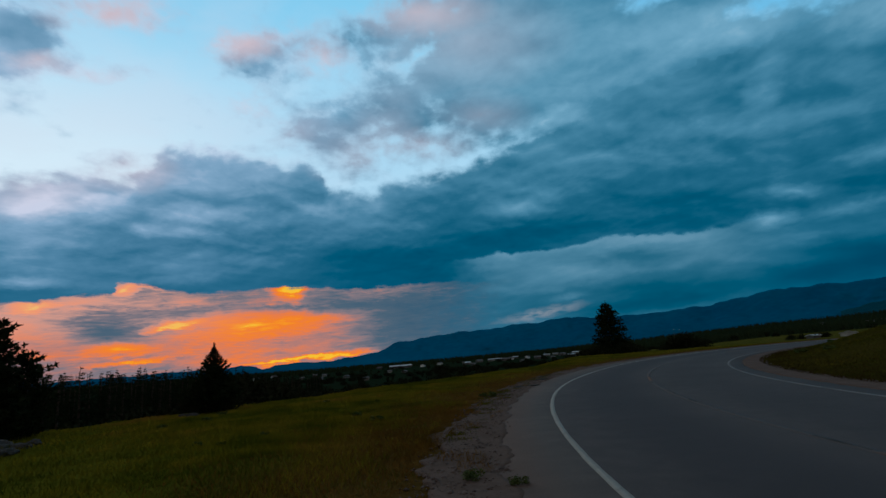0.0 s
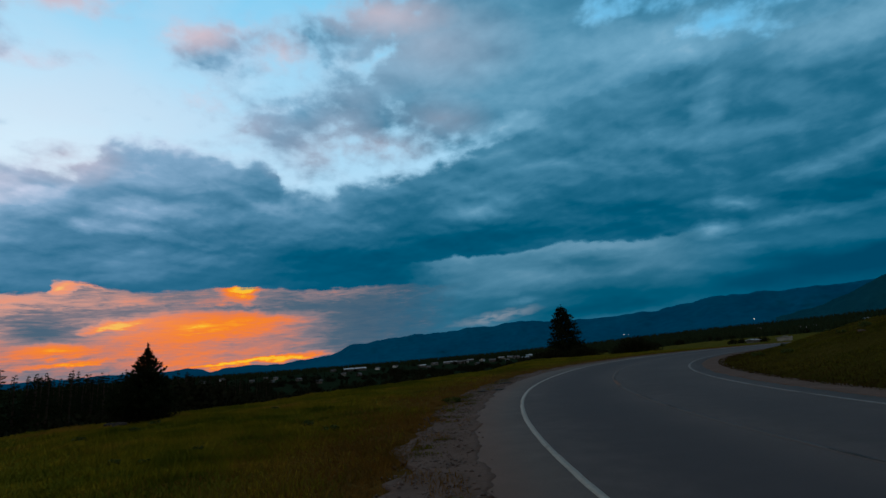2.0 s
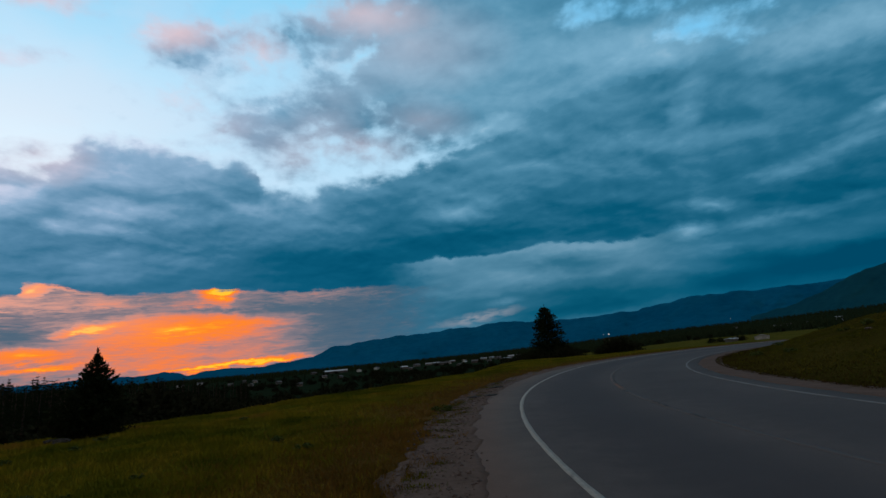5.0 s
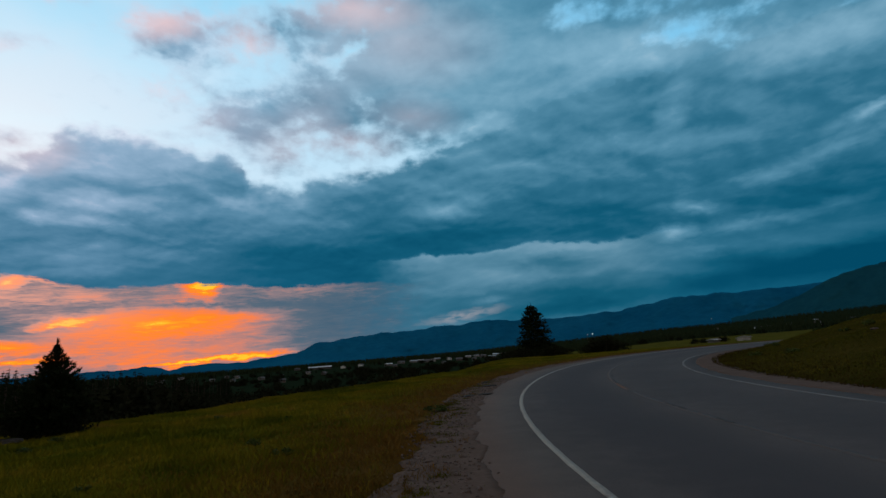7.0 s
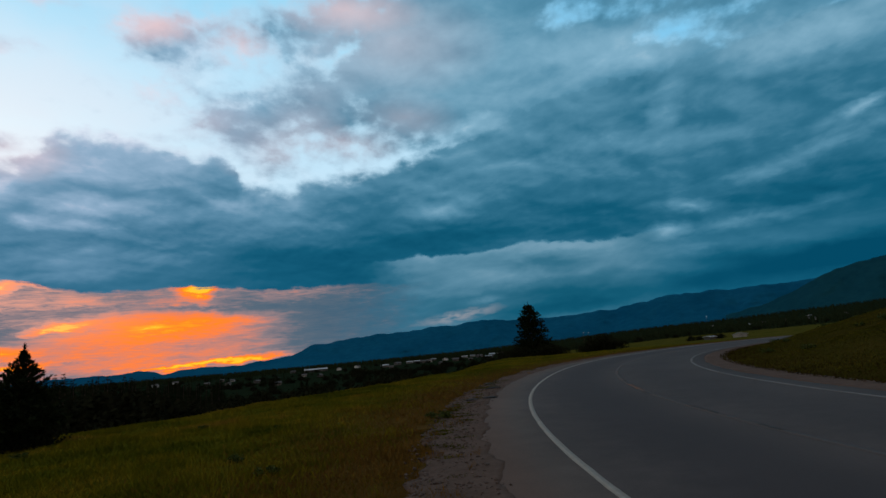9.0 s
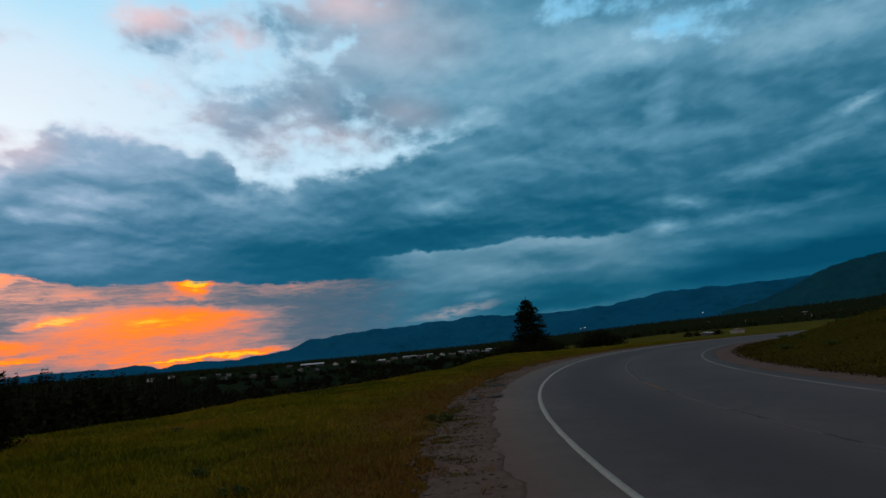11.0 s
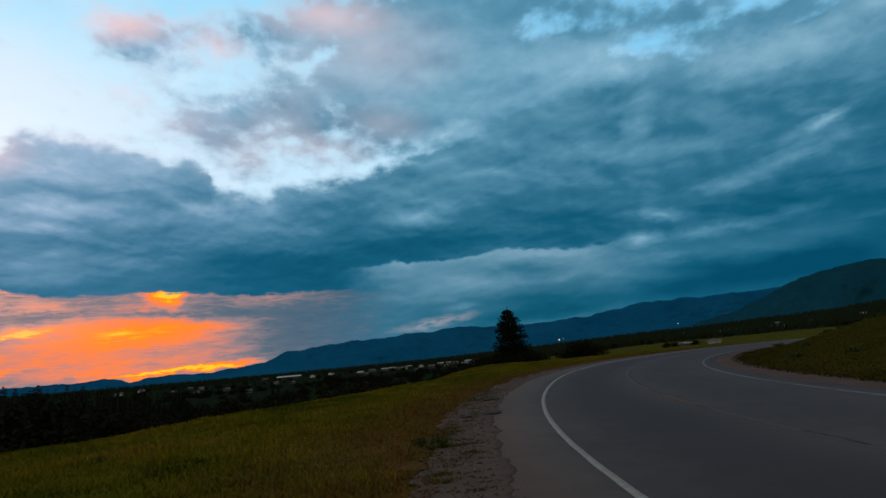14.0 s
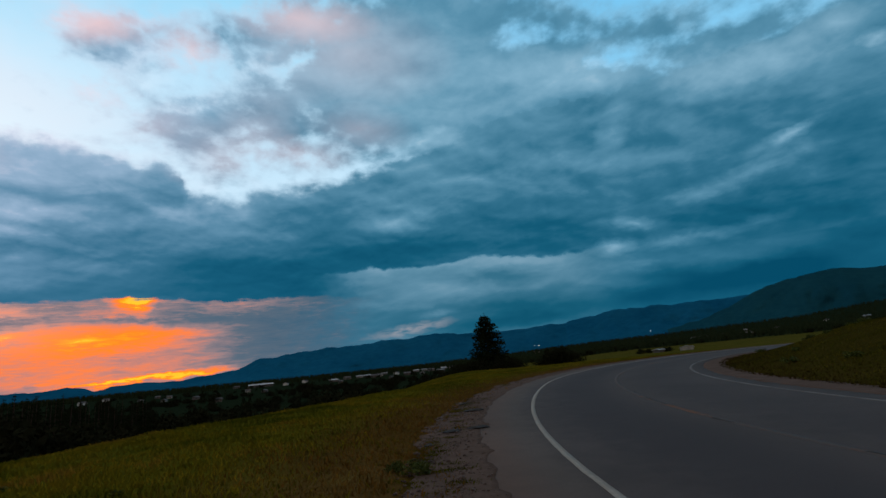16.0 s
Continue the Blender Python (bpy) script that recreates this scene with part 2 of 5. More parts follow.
# embers in the burning strip
GLOW = (
    (20.3, 5.5, 11.0, 1.8, 0.48, -1), (16.3, 8.9, 2.3, 1.1, 0.84, 2), (14.8, 9.2, 1.6, 0.5, 0.32, -3), (16.9, 7.8, 3.8, 0.5, 0.25, 3), (31.3, 9.3, 1.6, 0.7, 0.73, -0),
    (29.9, 9.8, 2.7, 0.4, 0.37, 9), (38.5, 7.8, 2.4, 0.6, 0.57, -7), (26.4, 6.0, 2.5, 0.5, 0.53, -7), (28.3, 5.6, 2.4, 0.4, 0.48, -3), (25.1, 5.2, 4.6, 0.3, -0.13, -2),
    (12.4, 6.2, 5.8, 1.1, 0.17, -1), (26.0, 3.4, 9.3, 1.9, 0.21, 0), (19.2, 3.0, 8.4, 1.8, 0.13, 1), (12.6, 3.8, 6.1, 2.2, 0.03, -0), (7.5, 3.4, 6.3, 3.1, -0.07, -1))
GLOW_b = (
    (3.6, 5.0, 7.3, 3.6, -0.20, -0), (32.7, 5.6, 5.8, 1.5, -0.26, 4), (31.7, 3.8, 3.8, 0.8, 0.47, 1), (36.7, 4.9, 4.9, 1.8, 0.14, 2), (38.9, 6.2, 4.7, 1.7, 0.20, 1),
    (27.7, 7.2, 7.4, 0.7, -0.11, -1), (22.5, 8.4, 6.7, 0.7, -0.11, 2), (25.9, 8.3, 2.3, 0.7, 0.20, 1), (35.5, 8.1, 4.8, 0.8, 0.22, -5), (15.7, 7.2, 7.8, 0.5, -0.13, 4),
    (8.5, 7.2, 10.0, 1.5, -0.24, 4), (5.3, 8.7, 6.2, 0.5, 0.05, 4), (19.8, 8.6, 2.5, 1.0, 0.03, 2), (30.8, 2.6, 5.1, 0.3, 0.50, -2), (13.5, 1.9, 7.4, 0.4, 0.72, -4))
GLOW_c = (
    (17.2, 1.8, 4.3, 0.3, 0.35, -4), (9.6, 1.9, 3.9, 0.3, 0.53, -4), (20.3, 1.7, 3.6, 0.2, 0.33, -2), (37.9, 3.6, 7.3, 1.2, 0.17, 3), (22.4, 2.1, 7.1, 0.5, 0.11, -0),
    (8.7, 2.6, 5.3, 1.6, -0.07, -4), (34.7, 9.5, 3.4, 0.4, -0.16, -1), (35.8, 6.7, 3.7, 0.4, -0.04, -2), (11.6, 7.0, 5.3, 0.5, 0.04, 3))
# how much cloud covers the sky: a deck with an uneven upper edge, loose puffs above it, a closed deck to the right
deck_top = outline(((-50.0, 28.0), (-26.0, 28.0), (-20.0, 27.0), (-16.0, 25.2), (-13.2, 24.2), (-9.7, 23.4), (-6.2, 22.4), (-4.1, 21.1), (-0.2, 21.0), (3.7, 20.7), (6.2, 19.7), (9.3, 19.5), (11.9, 20.2), (12.4, 21.7), (14.4, 22.9), (16.4, 22.3), (17.7, 22.9), (20.9, 23.1), (23.8, 23.7), (28.3, 23.3), (29.7, 21.7), (31.2, 20.5), (32.9, 19.9), (34.0, 20.1), (35.4, 20.2), (37.6, 19.6), (39.6, 18.9), (41.5, 18.1), (46.0, 15.5)))
alpha_deck = g.ramp01(centred(fray, 2.5, centred(puff, 1.8, g.math("SUBTRACT", deck_top, lv))), -0.9, 1.1)
loose = centred(fray, 0.9, centred(puff, 0.8, 0.0))
for spot in LOOSE + LOOSE_b + LOOSE_c:
    loose = patch(loose, *spot)
alpha_loose = g.math("MULTIPLY", g.ramp01(loose, 0.06, 0.92), 0.95)
alpha = g.math("MAXIMUM", alpha_deck, alpha_loose)

# how light the cloud is
shade = g.math("MULTIPLY_ADD", g.ramp01(v, 10.0, 30.0), 0.32, 0.285)
shade = g.math("MULTIPLY_ADD", g.ramp01(u, -10.0, 30.0), 0.10, shade)
for spot in TONES + TONES_b + TONES_c + TONES_d + TONES_e + TONES_f:
    shade = patch(shade, *spot)
calm = g.ramp01(v, 3.0, 16.0)
shade = g.math("MULTIPLY_ADD", g.math("MULTIPLY", relief, calm), 0.46, shade)
shade = g.math("MULTIPLY_ADD", g.math("MULTIPLY", puff_relief, calm), 0.30, shade)
shade = centred(layers, 0.12, shade)
shade = g.math("MULTIPLY_ADD", g.ramp01(alpha, 1.0, 0.3), 0.12, shade)
shade = g.math("MULTIPLY_ADD", g.math("MULTIPLY", g.ramp01(alpha_deck, 0.9, 0.1), g.ramp01(u, -5.0, 6.0)), 0.06, shade)
# the upper edge of the deck catches light
shade = g.math("MULTIPLY_ADD", g.math("MULTIPLY", g.ramp01(g.math("SUBTRACT", deck_top, lv), 3.4, 0.2), g.math("MULTIPLY", alpha_deck, g.ramp01(u, -6.0, 8.0))), 0.15, shade)
# the bank under the deck, paler along its upper rim
bank = centred(layers, 0.22, 0.45)
bank = g.math("MULTIPLY_ADD", relief, 0.2, bank)
for spot in BANK:
    bank = patch(bank, *spot)
bank_edge = g.math("SUBTRACT", outline(((-38.6, 10.9), (-34.4, 11.3), (-30.5, 11.2), (-27.0, 11.3), (-24.0, 11.7), (-19.0, 12.1), (-16.4, 11.7), (-13.8, 11.4), (-11.2, 11.3), (-7.3, 11.8), (-4.7, 11.5), (-0.9, 11.3), (4.1, 11.1))), centred(fray, 0.9, lv))
bank_mask = g.math("MULTIPLY", g.ramp01(bank_edge, -0.12, 0.30), g.math("MULTIPLY", g.ramp01(u, -38.0, -28.0), g.ramp01(centred(fray, 5.0, u), 1.0, -8.0)))
bank = g.math("MULTIPLY_ADD", g.ramp01(bank_edge, 1.1, 0.2), 0.08, bank)
shade = g.math("MULTIPLY_ADD", g.math("SUBTRACT", bank, shade), bank_mask, shade)
cloud = g.colours(shade, [(0.0, (0.000, 0.058, 0.118)), (0.22, (0.004, 0.090, 0.165)), (0.42, (0.024, 0.138, 0.232)),
                          (0.60, (0.072, 0.222, 0.340)), (0.80, (0.180, 0.365, 0.505)), (1.0, (0.46, 0.62, 0.74))])
greyer = g.ramp01(u, -16.0, 30.0)
cloud = g.mix(g.math("MULTIPLY", greyer, 0.55), cloud, g.mix(1.0, cloud, (1.60, 1.05, 1.11), "MULTIPLY"))
cloud = g.mix(g.math("MULTIPLY", bank_mask, 0.5), cloud, g.mix(1.0, cloud, (1.35, 1.0, 0.92), "MULTIPLY"))
rosy = g.math("MULTIPLY", u, 0.0)
for spot in ROSY + ROSY_b:
    rosy = patch(rosy, *spot)
rosy = g.math("MULTIPLY", g.math("MINIMUM", rosy, 0.66), g.ramp01(centred(puff_relief, 1.2, puff), 0.95, -0.2))
cloud = g.mix(rosy, cloud, (0.90, 0.60, 0.60))
cloud = g.mix(g.math("MULTIPLY", patch(g.math("MULTIPLY", u, 0.0), -11, 4.7, 6, 0.8, 0.9, -8), g.ramp01(puff, 0.30, 0.62), clamp=True), cloud, (0.30, 0.30, 0.34))

# the clear sky behind
clear = g.colours(g.math("DIVIDE", v, 50.0), [(0.0, (0.80, 0.82, 0.80)), (0.38, (0.52, 0.75, 0.93)), (0.60, (0.44, 0.73, 0.94)), (0.85, (0.22, 0.62, 0.90)), (1.0, (0.10, 0.40, 0.65))])
paler = g.math("MULTIPLY", g.ramp01(u, 6.0, 36.0), g.ramp01(v, 37.0, 18.0))
clear = g.mix(paler, clear, (0.80, 0.90, 0.99))
clear = g.mix(g.math("MULTIPLY", g.math("MULTIPLY", g.ramp01(u, -6.0, 14.0), g.ramp01(billow, 0.35, 0.65)), 0.26), clear, (0.74, 0.74, 0.84))
clear = g.mix(g.ramp01(u, 0.0, -40.0), clear, g.mix(1.0, clear, (0.46, 0.78, 0.93), "MULTIPLY"))
nishita = g.node("ShaderNodeTexSky")
nishita.sky_type, nishita.sun_disc = "NISHITA", False
nishita.sun_elevation, nishita.sun_rotation = radians(1.0), radians(-SUN_AZ)
nishita_dim = g.mix(1.0, nishita.outputs[0], (0.10, 0.10, 0.10), "MULTIPLY")
clear = g.mix(0.08, clear, nishita_dim)
sky = g.mix(alpha, clear, cloud)

# the burning strip under the cloud deck
bars = g.noise(g.xyz(g.math("MULTIPLY", u, 0.16), g.math("MULTIPLY_ADD", u, 0.03, lv)), 0.85, 6.0, 0.6, 0.4)
wisp = g.noise(g.xyz(g.math("MULTIPLY", u, 0.17), v), 2.2, 7.0, 0.68, 0.7)
thin = g.noise(g.xyz(g.math("MULTIPLY", u, 0.12), g.math("MULTIPLY_ADD", u, 0.02, v)), 4.2, 3.0, 0.55, 0.8)
burnt = g.xyz(centred(bars, 2.5, lu), centred(wisp, 1.2, lv))
glow = centred(thin, 0.27, centred(wisp, 0.36, centred(bars, 0.26, g.math("MULTIPLY_ADD", g.ramp01(u, -3.0, 10.0), 0.22, 0.20))))
for spot in GLOW + GLOW_b + GLOW_c:
    glow = patch(glow, *spot, where=burnt)
# the brightest part ends above in a sharp edge
hearth = g.math("MULTIPLY", g.ramp01(centred(wisp, 0.9, centred(bars, 0.5, lv)), 7.03, 6.75), g.math("MULTIPLY", g.ramp01(lu, 3.0, 15.0), g.ramp01(lu, 27.0, 20.0)))
glow = g.math("MULTIPLY_ADD", hearth, 0.07, g.math("SUBTRACT", glow, 0.015))
ember = g.colours(glow, [(0.0, (0.050, 0.105, 0.165)), (0.20, (0.085, 0.125, 0.175)), (0.38, (0.25, 0.185, 0.205)), (0.54, (0.56, 0.205, 0.155)),
                         (0.68, (0.84, 0.20, 0.065)), (0.82, (0.95, 0.22, 0.02)), (0.95, (1.0, 0.36, 0.015)), (1.0, (1.0, 0.52, 0.03))])
ember = g.mix(g.math("MULTIPLY", g.math("MULTIPLY", g.ramp01(u, 17.0, 33.0), g.math("MULTIPLY", g.ramp01(glow, 0.30, 0.50), g.ramp01(v, 3.5, 7.0))), 0.46), ember, (0.86, 0.42, 0.32))
strip_edge = g.math("SUBTRACT", outline(((-6.8, 8.7), (-1.7, 9.0), (4.6, 9.1), (10.9, 8.8), (14.2, 9.4), (18.1, 9.4), (21.4, 9.0), (24.7, 9.1), (27.7, 9.4), (29.7, 9.9), (32.2, 10.2), (32.5, 9.0), (36.3, 8.7), (38.3, 8.3), (40.6, 8.1))), centred(wisp, 1.1, centred(bars, 0.7, lv)))
strip = g.math("MULTIPLY", g.ramp01(strip_edge, -0.12, 0.30), g.ramp01(centred(fray, 9.0, lu), -9.0, 5.0))
strip = g.math("MULTIPLY", strip, g.ramp01(u, 75.0, 48.0))
sky = g.mix(strip, sky, ember)
# overhead and behind, the deck is thinner and paler
overhead = g.math("MAXIMUM", g.ramp01(v, 42.0, 58.0), g.ramp01(g.math("ABSOLUTE", u), 72.0, 100.0))
pale = g.colours(billow, [(0.30, (0.17, 0.18, 0.20)), (0.7, (0.34, 0.30, 0.28))])
sky = g.mix(overhead, sky, pale)
sky = g.mix(g.ramp01(v, 0.0, -3.0), sky, (0.010, 0.014, 0.016))
back = g.node("ShaderNodeBackground")
g.link(sky, back.inputs["Color"])
back.inputs["Strength"].default_value = 1.12
g.link(back.outputs[0], g.node("ShaderNodeOutputWorld").inputs[0])

# the sun has just gone behind the hills: only a weak, wide, warm remainder
sun = new("sun", bpy.data.lights.new("sun", "SUN"))
sun.data.energy, sun.data.angle, sun.data.color = 0.25, radians(14), (1.0, 0.55, 0.28)
sun.matrix_world = look((-29 * 3, 95 * 3, 22), (0, 0, 0))

# ---- materials ----


def material(name, stops, scale=4.0, fine_scale=40.0, rough=0.85, bump=0.3, bump_dist=0.02, metallic=0.0, world_space=False, island=0.0, specular=0.3, per_object=0.0, gain=1.8, soft=False):
    """A surface whose colour varies at two scales, with fine relief."""
    m = bpy.data.materials.new(name)
    m.use_nodes = True
    k = Graph(m.node_tree)
    vec = k.node("ShaderNodeNewGeometry").outputs["Position"] if world_space else k.node("ShaderNodeTexCoord").outputs["Object"]
    big, small = k.noise(vec, scale, 4.0), k.noise(vec, fine_scale, 4.0)
    value = k.math("MULTIPLY_ADD", small, 0.45, k.math("MULTIPLY", big, 0.55))
    value = k.math("MULTIPLY_ADD", k.math("SUBTRACT", value, 0.5), gain, 0.5)
    if island:
        value = k.math("MULTIPLY_ADD", k.math("SUBTRACT", k.node("ShaderNodeNewGeometry").outputs["Random Per Island"], 0.5), island, value)
    if per_object:
        value = k.math("MULTIPLY_ADD", k.math("SUBTRACT", k.node("ShaderNodeObjectInfo").outputs["Random"], 0.5), per_object, value)
    p = k.node("ShaderNodeBsdfPrincipled")
    k.link(k.colours(value, stops), p.inputs["Base Color"])
    p.inputs["Roughness"].default_value, p.inputs["Metallic"].default_value = rough, metallic
    p.inputs["Specular IOR Level"].default_value = specular
    if bump:
        b = k.node("ShaderNodeBump")
        b.inputs["Strength"].default_value, b.inputs["Distance"].default_value = bump, bump_dist
        k.link(small, b.inputs["Height"])
        k.link(b.outputs[0], p.inputs["Normal"])
    if soft:
        # thin blades shade one another evenly: they take the light of the turf they stand in
        lean = k.node("ShaderNodeVectorMath")
        lean.operation = "MULTIPLY_ADD"
        k.link(k.node("ShaderNodeNewGeometry").outputs["Normal"], lean.inputs[0])
        lean.inputs[1].default_value, lean.inputs[2].default_value = (0.35, 0.35, 0.35), (0.0, 0.0, 1.0)
        unit = k.node("ShaderNodeVectorMath")
        unit.operation = "NORMALIZE"
        k.link(lean.outputs[0], unit.inputs[0])
        k.link(unit.outputs[0], p.inputs["Normal"])
    k.link(p.outputs[0], k.node("ShaderNodeOutputMaterial").inputs[0])
    return m


M_BARK = material("bark", [(0.2, (0.020, 0.013, 0.009)), (0.8, (0.060, 0.040, 0.027))], 3, 30, 0.95, 0.6, 0.03)
M_NEEDLE = material("needles", [(0.0, (0.008, 0.013, 0.006)), (0.5, (0.015, 0.022, 0.010)), (1.0, (0.026, 0.035, 0.015))], 0.6, 5, 0.8, 0, island=0.35, specular=0.0)
M_LEAF = material("shrub_leaves", [(0.0, (0.011, 0.013, 0.007)), (0.5, (0.017, 0.019, 0.010)), (1.0, (0.025, 0.026, 0.014))], 0.8, 6, 0.8, 0, island=0.12, specular=0.0)
M_WEED = material("weed_leaves", [(0.0, (0.03, 0.045, 0.008)), (0.5, (0.055, 0.075, 0.014)), (1.0, (0.09, 0.10, 0.02))], 0.8, 6, 0.7, 0, island=0.5, specular=0.1)
M_GRASS = material("meadow_grass", [(0.05, (0.042, 0.056, 0.004)), (0.34, (0.104, 0.102, 0.006)), (0.54, (0.160, 0.133, 0.008)), (0.74, (0.214, 0.152, 0.012)), (0.95, (0.235, 0.126, 0.020))], 0.16, 0.75, 0.8, 0, world_space=True, island=0.08, specular=0.0, gain=3.3, soft=True)
M_DRY = material("dry_grass", [(0.0, (0.060, 0.042, 0.006)), (0.45, (0.135, 0.066, 0.011)), (1.0, (0.22, 0.108, 0.026))], 0.45, 2.4, 0.85, 0, world_space=True, island=0.14, specular=0.0, soft=True)
M_GRAVEL = material("gravel", [(0.05, (0.066, 0.043, 0.034)), (0.35, (0.095, 0.064, 0.050)), (0.55, (0.111, 0.075, 0.060)), (0.80, (0.129, 0.088, 0.070)), (1.0, (0.152, 0.106, 0.087))], 1.6, 12, 0.95, 0.5, 0.02, world_space=True, specular=0.03, gain=2.0)
M_STONE = material("stone_chips", [(0.1, (0.057, 0.038, 0.032)), (0.6, (0.098, 0.068, 0.056)), (1.0, (0.142, 0.101, 0.084))], 2, 20, 0.9, 0.3, 0.01, island=0.6)
M_ROCK = material("boulder", [(0.1, (0.022, 0.020, 0.018)), (0.6, (0.050, 0.046, 0.041)), (1.0, (0.10, 0.092, 0.084))], 2.5, 14, 0.92, 0.8, 0.04)
M_TAR = material("dark_clod", [(0.2, (0.016, 0.015, 0.015)), (0.8, (0.045, 0.040, 0.036))], 4, 30, 0.9, 0.6, 0.01)
M_ROOF_PALE = material("pale_roof", [(0.0, (0.16, 0.165, 0.17)), (0.5, (0.30, 0.31, 0.32)), (1.0, (0.46, 0.47, 0.48))], 0.3, 4, 0.5, 0.1, 0.01, per_object=0.9)
M_ROOF_DARK = material("dark_roof", [(0.2, (0.06, 0.058, 0.06)), (0.8, (0.13, 0.12, 0.12))], 0.4, 5, 0.85, 0.2, 0.02, per_object=0.5)
M_WALL = material("house_siding", [(0.0, (0.05, 0.045, 0.04)), (0.6, (0.13, 0.12, 0.11)), (1.0, (0.50, 0.49, 0.46))], 0.3, 5, 0.8, 0.1, 0.01, per_object=1.0)
M_WHITE_WALL = material("white_siding", [(0.2, (0.62, 0.62, 0.60)), (0.8, (0.78, 0.78, 0.76))], 0.3, 5, 0.7, 0.1, 0.01, per_object=0.3)
M_PANE = material("window_pane", [(0.2, (0.02, 0.025, 0.03)), (0.8, (0.04, 0.05, 0.055))], 1, 5, 0.12, 0, specular=0.6)
M_DOOR = material("door_paint", [(0.2, (0.10, 0.07, 0.05)), (0.8, (0.16, 0.12, 0.09))], 1, 8, 0.6, 0.1, 0.005)
M_WOOD = material("weathered_post", [(0.2, (0.10, 0.08, 0.065)), (0.8, (0.21, 0.18, 0.15))], 2, 24, 0.95, 0.4, 0.01)


def asphalt_material():
    """Old asphalt: cool grey lanes with worn wheel tracks, a dusty brownish shoulder and gravel dust at the crumbling edge."""
    m = bpy.data.materials.new("asphalt")
    m.use_nodes = True
    k = Graph(m.node_tree)
    vec = k.node("ShaderNodeNewGeometry").outputs["Position"]
    s = k.node("ShaderNodeSeparateXYZ")
    k.link(vec, s.inputs[0])
    r = k.math("SQRT", k.math("ADD", k.math("POWER", k.math("SUBTRACT", s.outputs[0], 61.8), 2.0), k.math("POWER", k.math("MAXIMUM", k.math("SUBTRACT", s.outputs[1], 4.0), 0.0), 2.0)))
    big, mid, small = k.noise(vec, 0.25, 4.0), k.noise(vec, 2.2, 5.0), k.noise(vec, 45.0, 4.0)
    value = k.math("MULTIPLY_ADD", small, 0.40, k.math("MULTIPLY_ADD", mid, 0.25, k.math("MULTIPLY", big, 0.35)))
    grey = k.colours(value, [(0.28, (0.046, 0.037, 0.035)), (0.5, (0.071, 0.057, 0.053)), (0.72, (0.106, 0.085, 0.079))])
    dusty = k.colours(value, [(0.28, (0.063, 0.049, 0.042)), (0.5, (0.095, 0.074, 0.063)), (0.72, (0.138, 0.107, 0.092))])
    gravelly = k.colours(value, [(0.30, (0.066, 0.045, 0.036)), (0.5, (0.098, 0.068, 0.055)), (0.70, (0.132, 0.091, 0.075))])
    # the lanes are darker where the wheels run
    for middle, worn in ((58.0, 0.62), (54.7, 0.30)):
        off = k.math("ABSOLUTE", k.math("SUBTRACT", k.math("MULTIPLY_ADD", k.math("SUBTRACT", mid, 0.5), 1.2, r), middle))
        grey = k.mix(k.math("MULTIPLY", k.ramp01(off, 1.7, 0.3), worn), grey, (0.038, 0.031, 0.033))
    wander = k.math("MULTIPLY_ADD", k.math("SUBTRACT", mid, 0.5), 0.55, r)
    colour = k.mix(k.ramp01(wander, 59.7, 60.2), grey, dusty)
    colour = k.mix(k.ramp01(k.math("MULTIPLY_ADD", k.math("SUBTRACT", small, 0.5), 0.5, wander), 60.15, 60.95), colour, gravelly)
    p = k.node("ShaderNodeBsdfPrincipled")
    k.link(colour, p.inputs["Base Color"])
    p.inputs["Roughness"].default_value, p.inputs["Specular IOR Level"].default_value = 0.88, 0.2
    b = k.node("ShaderNodeBump")
    b.inputs["Strength"].default_value, b.inputs["Distance"].default_value = 0.5, 0.006
    k.link(small, b.inputs["Height"])
    k.link(b.outputs[0], p.inputs["Normal"])
    k.link(p.outputs[0], k.node("ShaderNodeOutputMaterial").inputs[0])
    return m


M_ASPHALT = asphalt_material()
# Darkened copies of both grasses: the bank's shade is put into their colours
M_SHADED_GRASS = material("shaded_grass", [(0.10, (0.030, 0.036, 0.003)), (0.42, (0.066, 0.064, 0.006)), (0.66, (0.095, 0.080, 0.008)), (0.92, (0.118, 0.084, 0.013))], 0.20, 0.9, 0.8, 0, world_space=True, island=0.05, specular=0.0, gain=2.4, soft=True)
M_SHADED_DRY = material("shaded_dry_grass", [(0.0, (0.020, 0.015, 0.004)), (0.45, (0.038, 0.022, 0.006)), (1.0, (0.066, 0.036, 0.010))], 0.30, 1.4, 0.85, 0, world_space=True, island=0.06, specular=0.0, gain=2.2, soft=True)


def worn_paint(name, paint, kept, scale):
    """Road paint worn through to the asphalt in flakes."""
    m = bpy.data.materials.new(name)
    m.use_nodes = True
    k = Graph(m.node_tree)
    vec = k.node("ShaderNodeNewGeometry").outputs["Position"]
    wear = k.math("MULTIPLY_ADD", k.noise(vec, scale * 14, 4.0), 0.35, k.math("MULTIPLY", k.noise(vec, scale, 4.0), 0.65))
    gone = k.ramp01(wear, kept - 0.10, kept + 0.10)
    old = k.colours(k.noise(vec, 50.0), [(0.2, (0.070, 0.060, 0.058)), (0.8, (0.098, 0.084, 0.080))])
    p = k.node("ShaderNodeBsdfPrincipled")
    fresh = k.colours(k.noise(vec, 9.0), [(0.25, tuple(0.72 * c for c in paint)), (0.75, paint)])
    k.link(k.mix(gone, fresh, old), p.inputs["Base Color"])
    p.inputs["Roughness"].default_value, p.inputs["Specular IOR Level"].default_value = 0.88, 0.2
    k.link(p.outputs[0], k.node("ShaderNodeOutputMaterial").inputs[0])
    return m


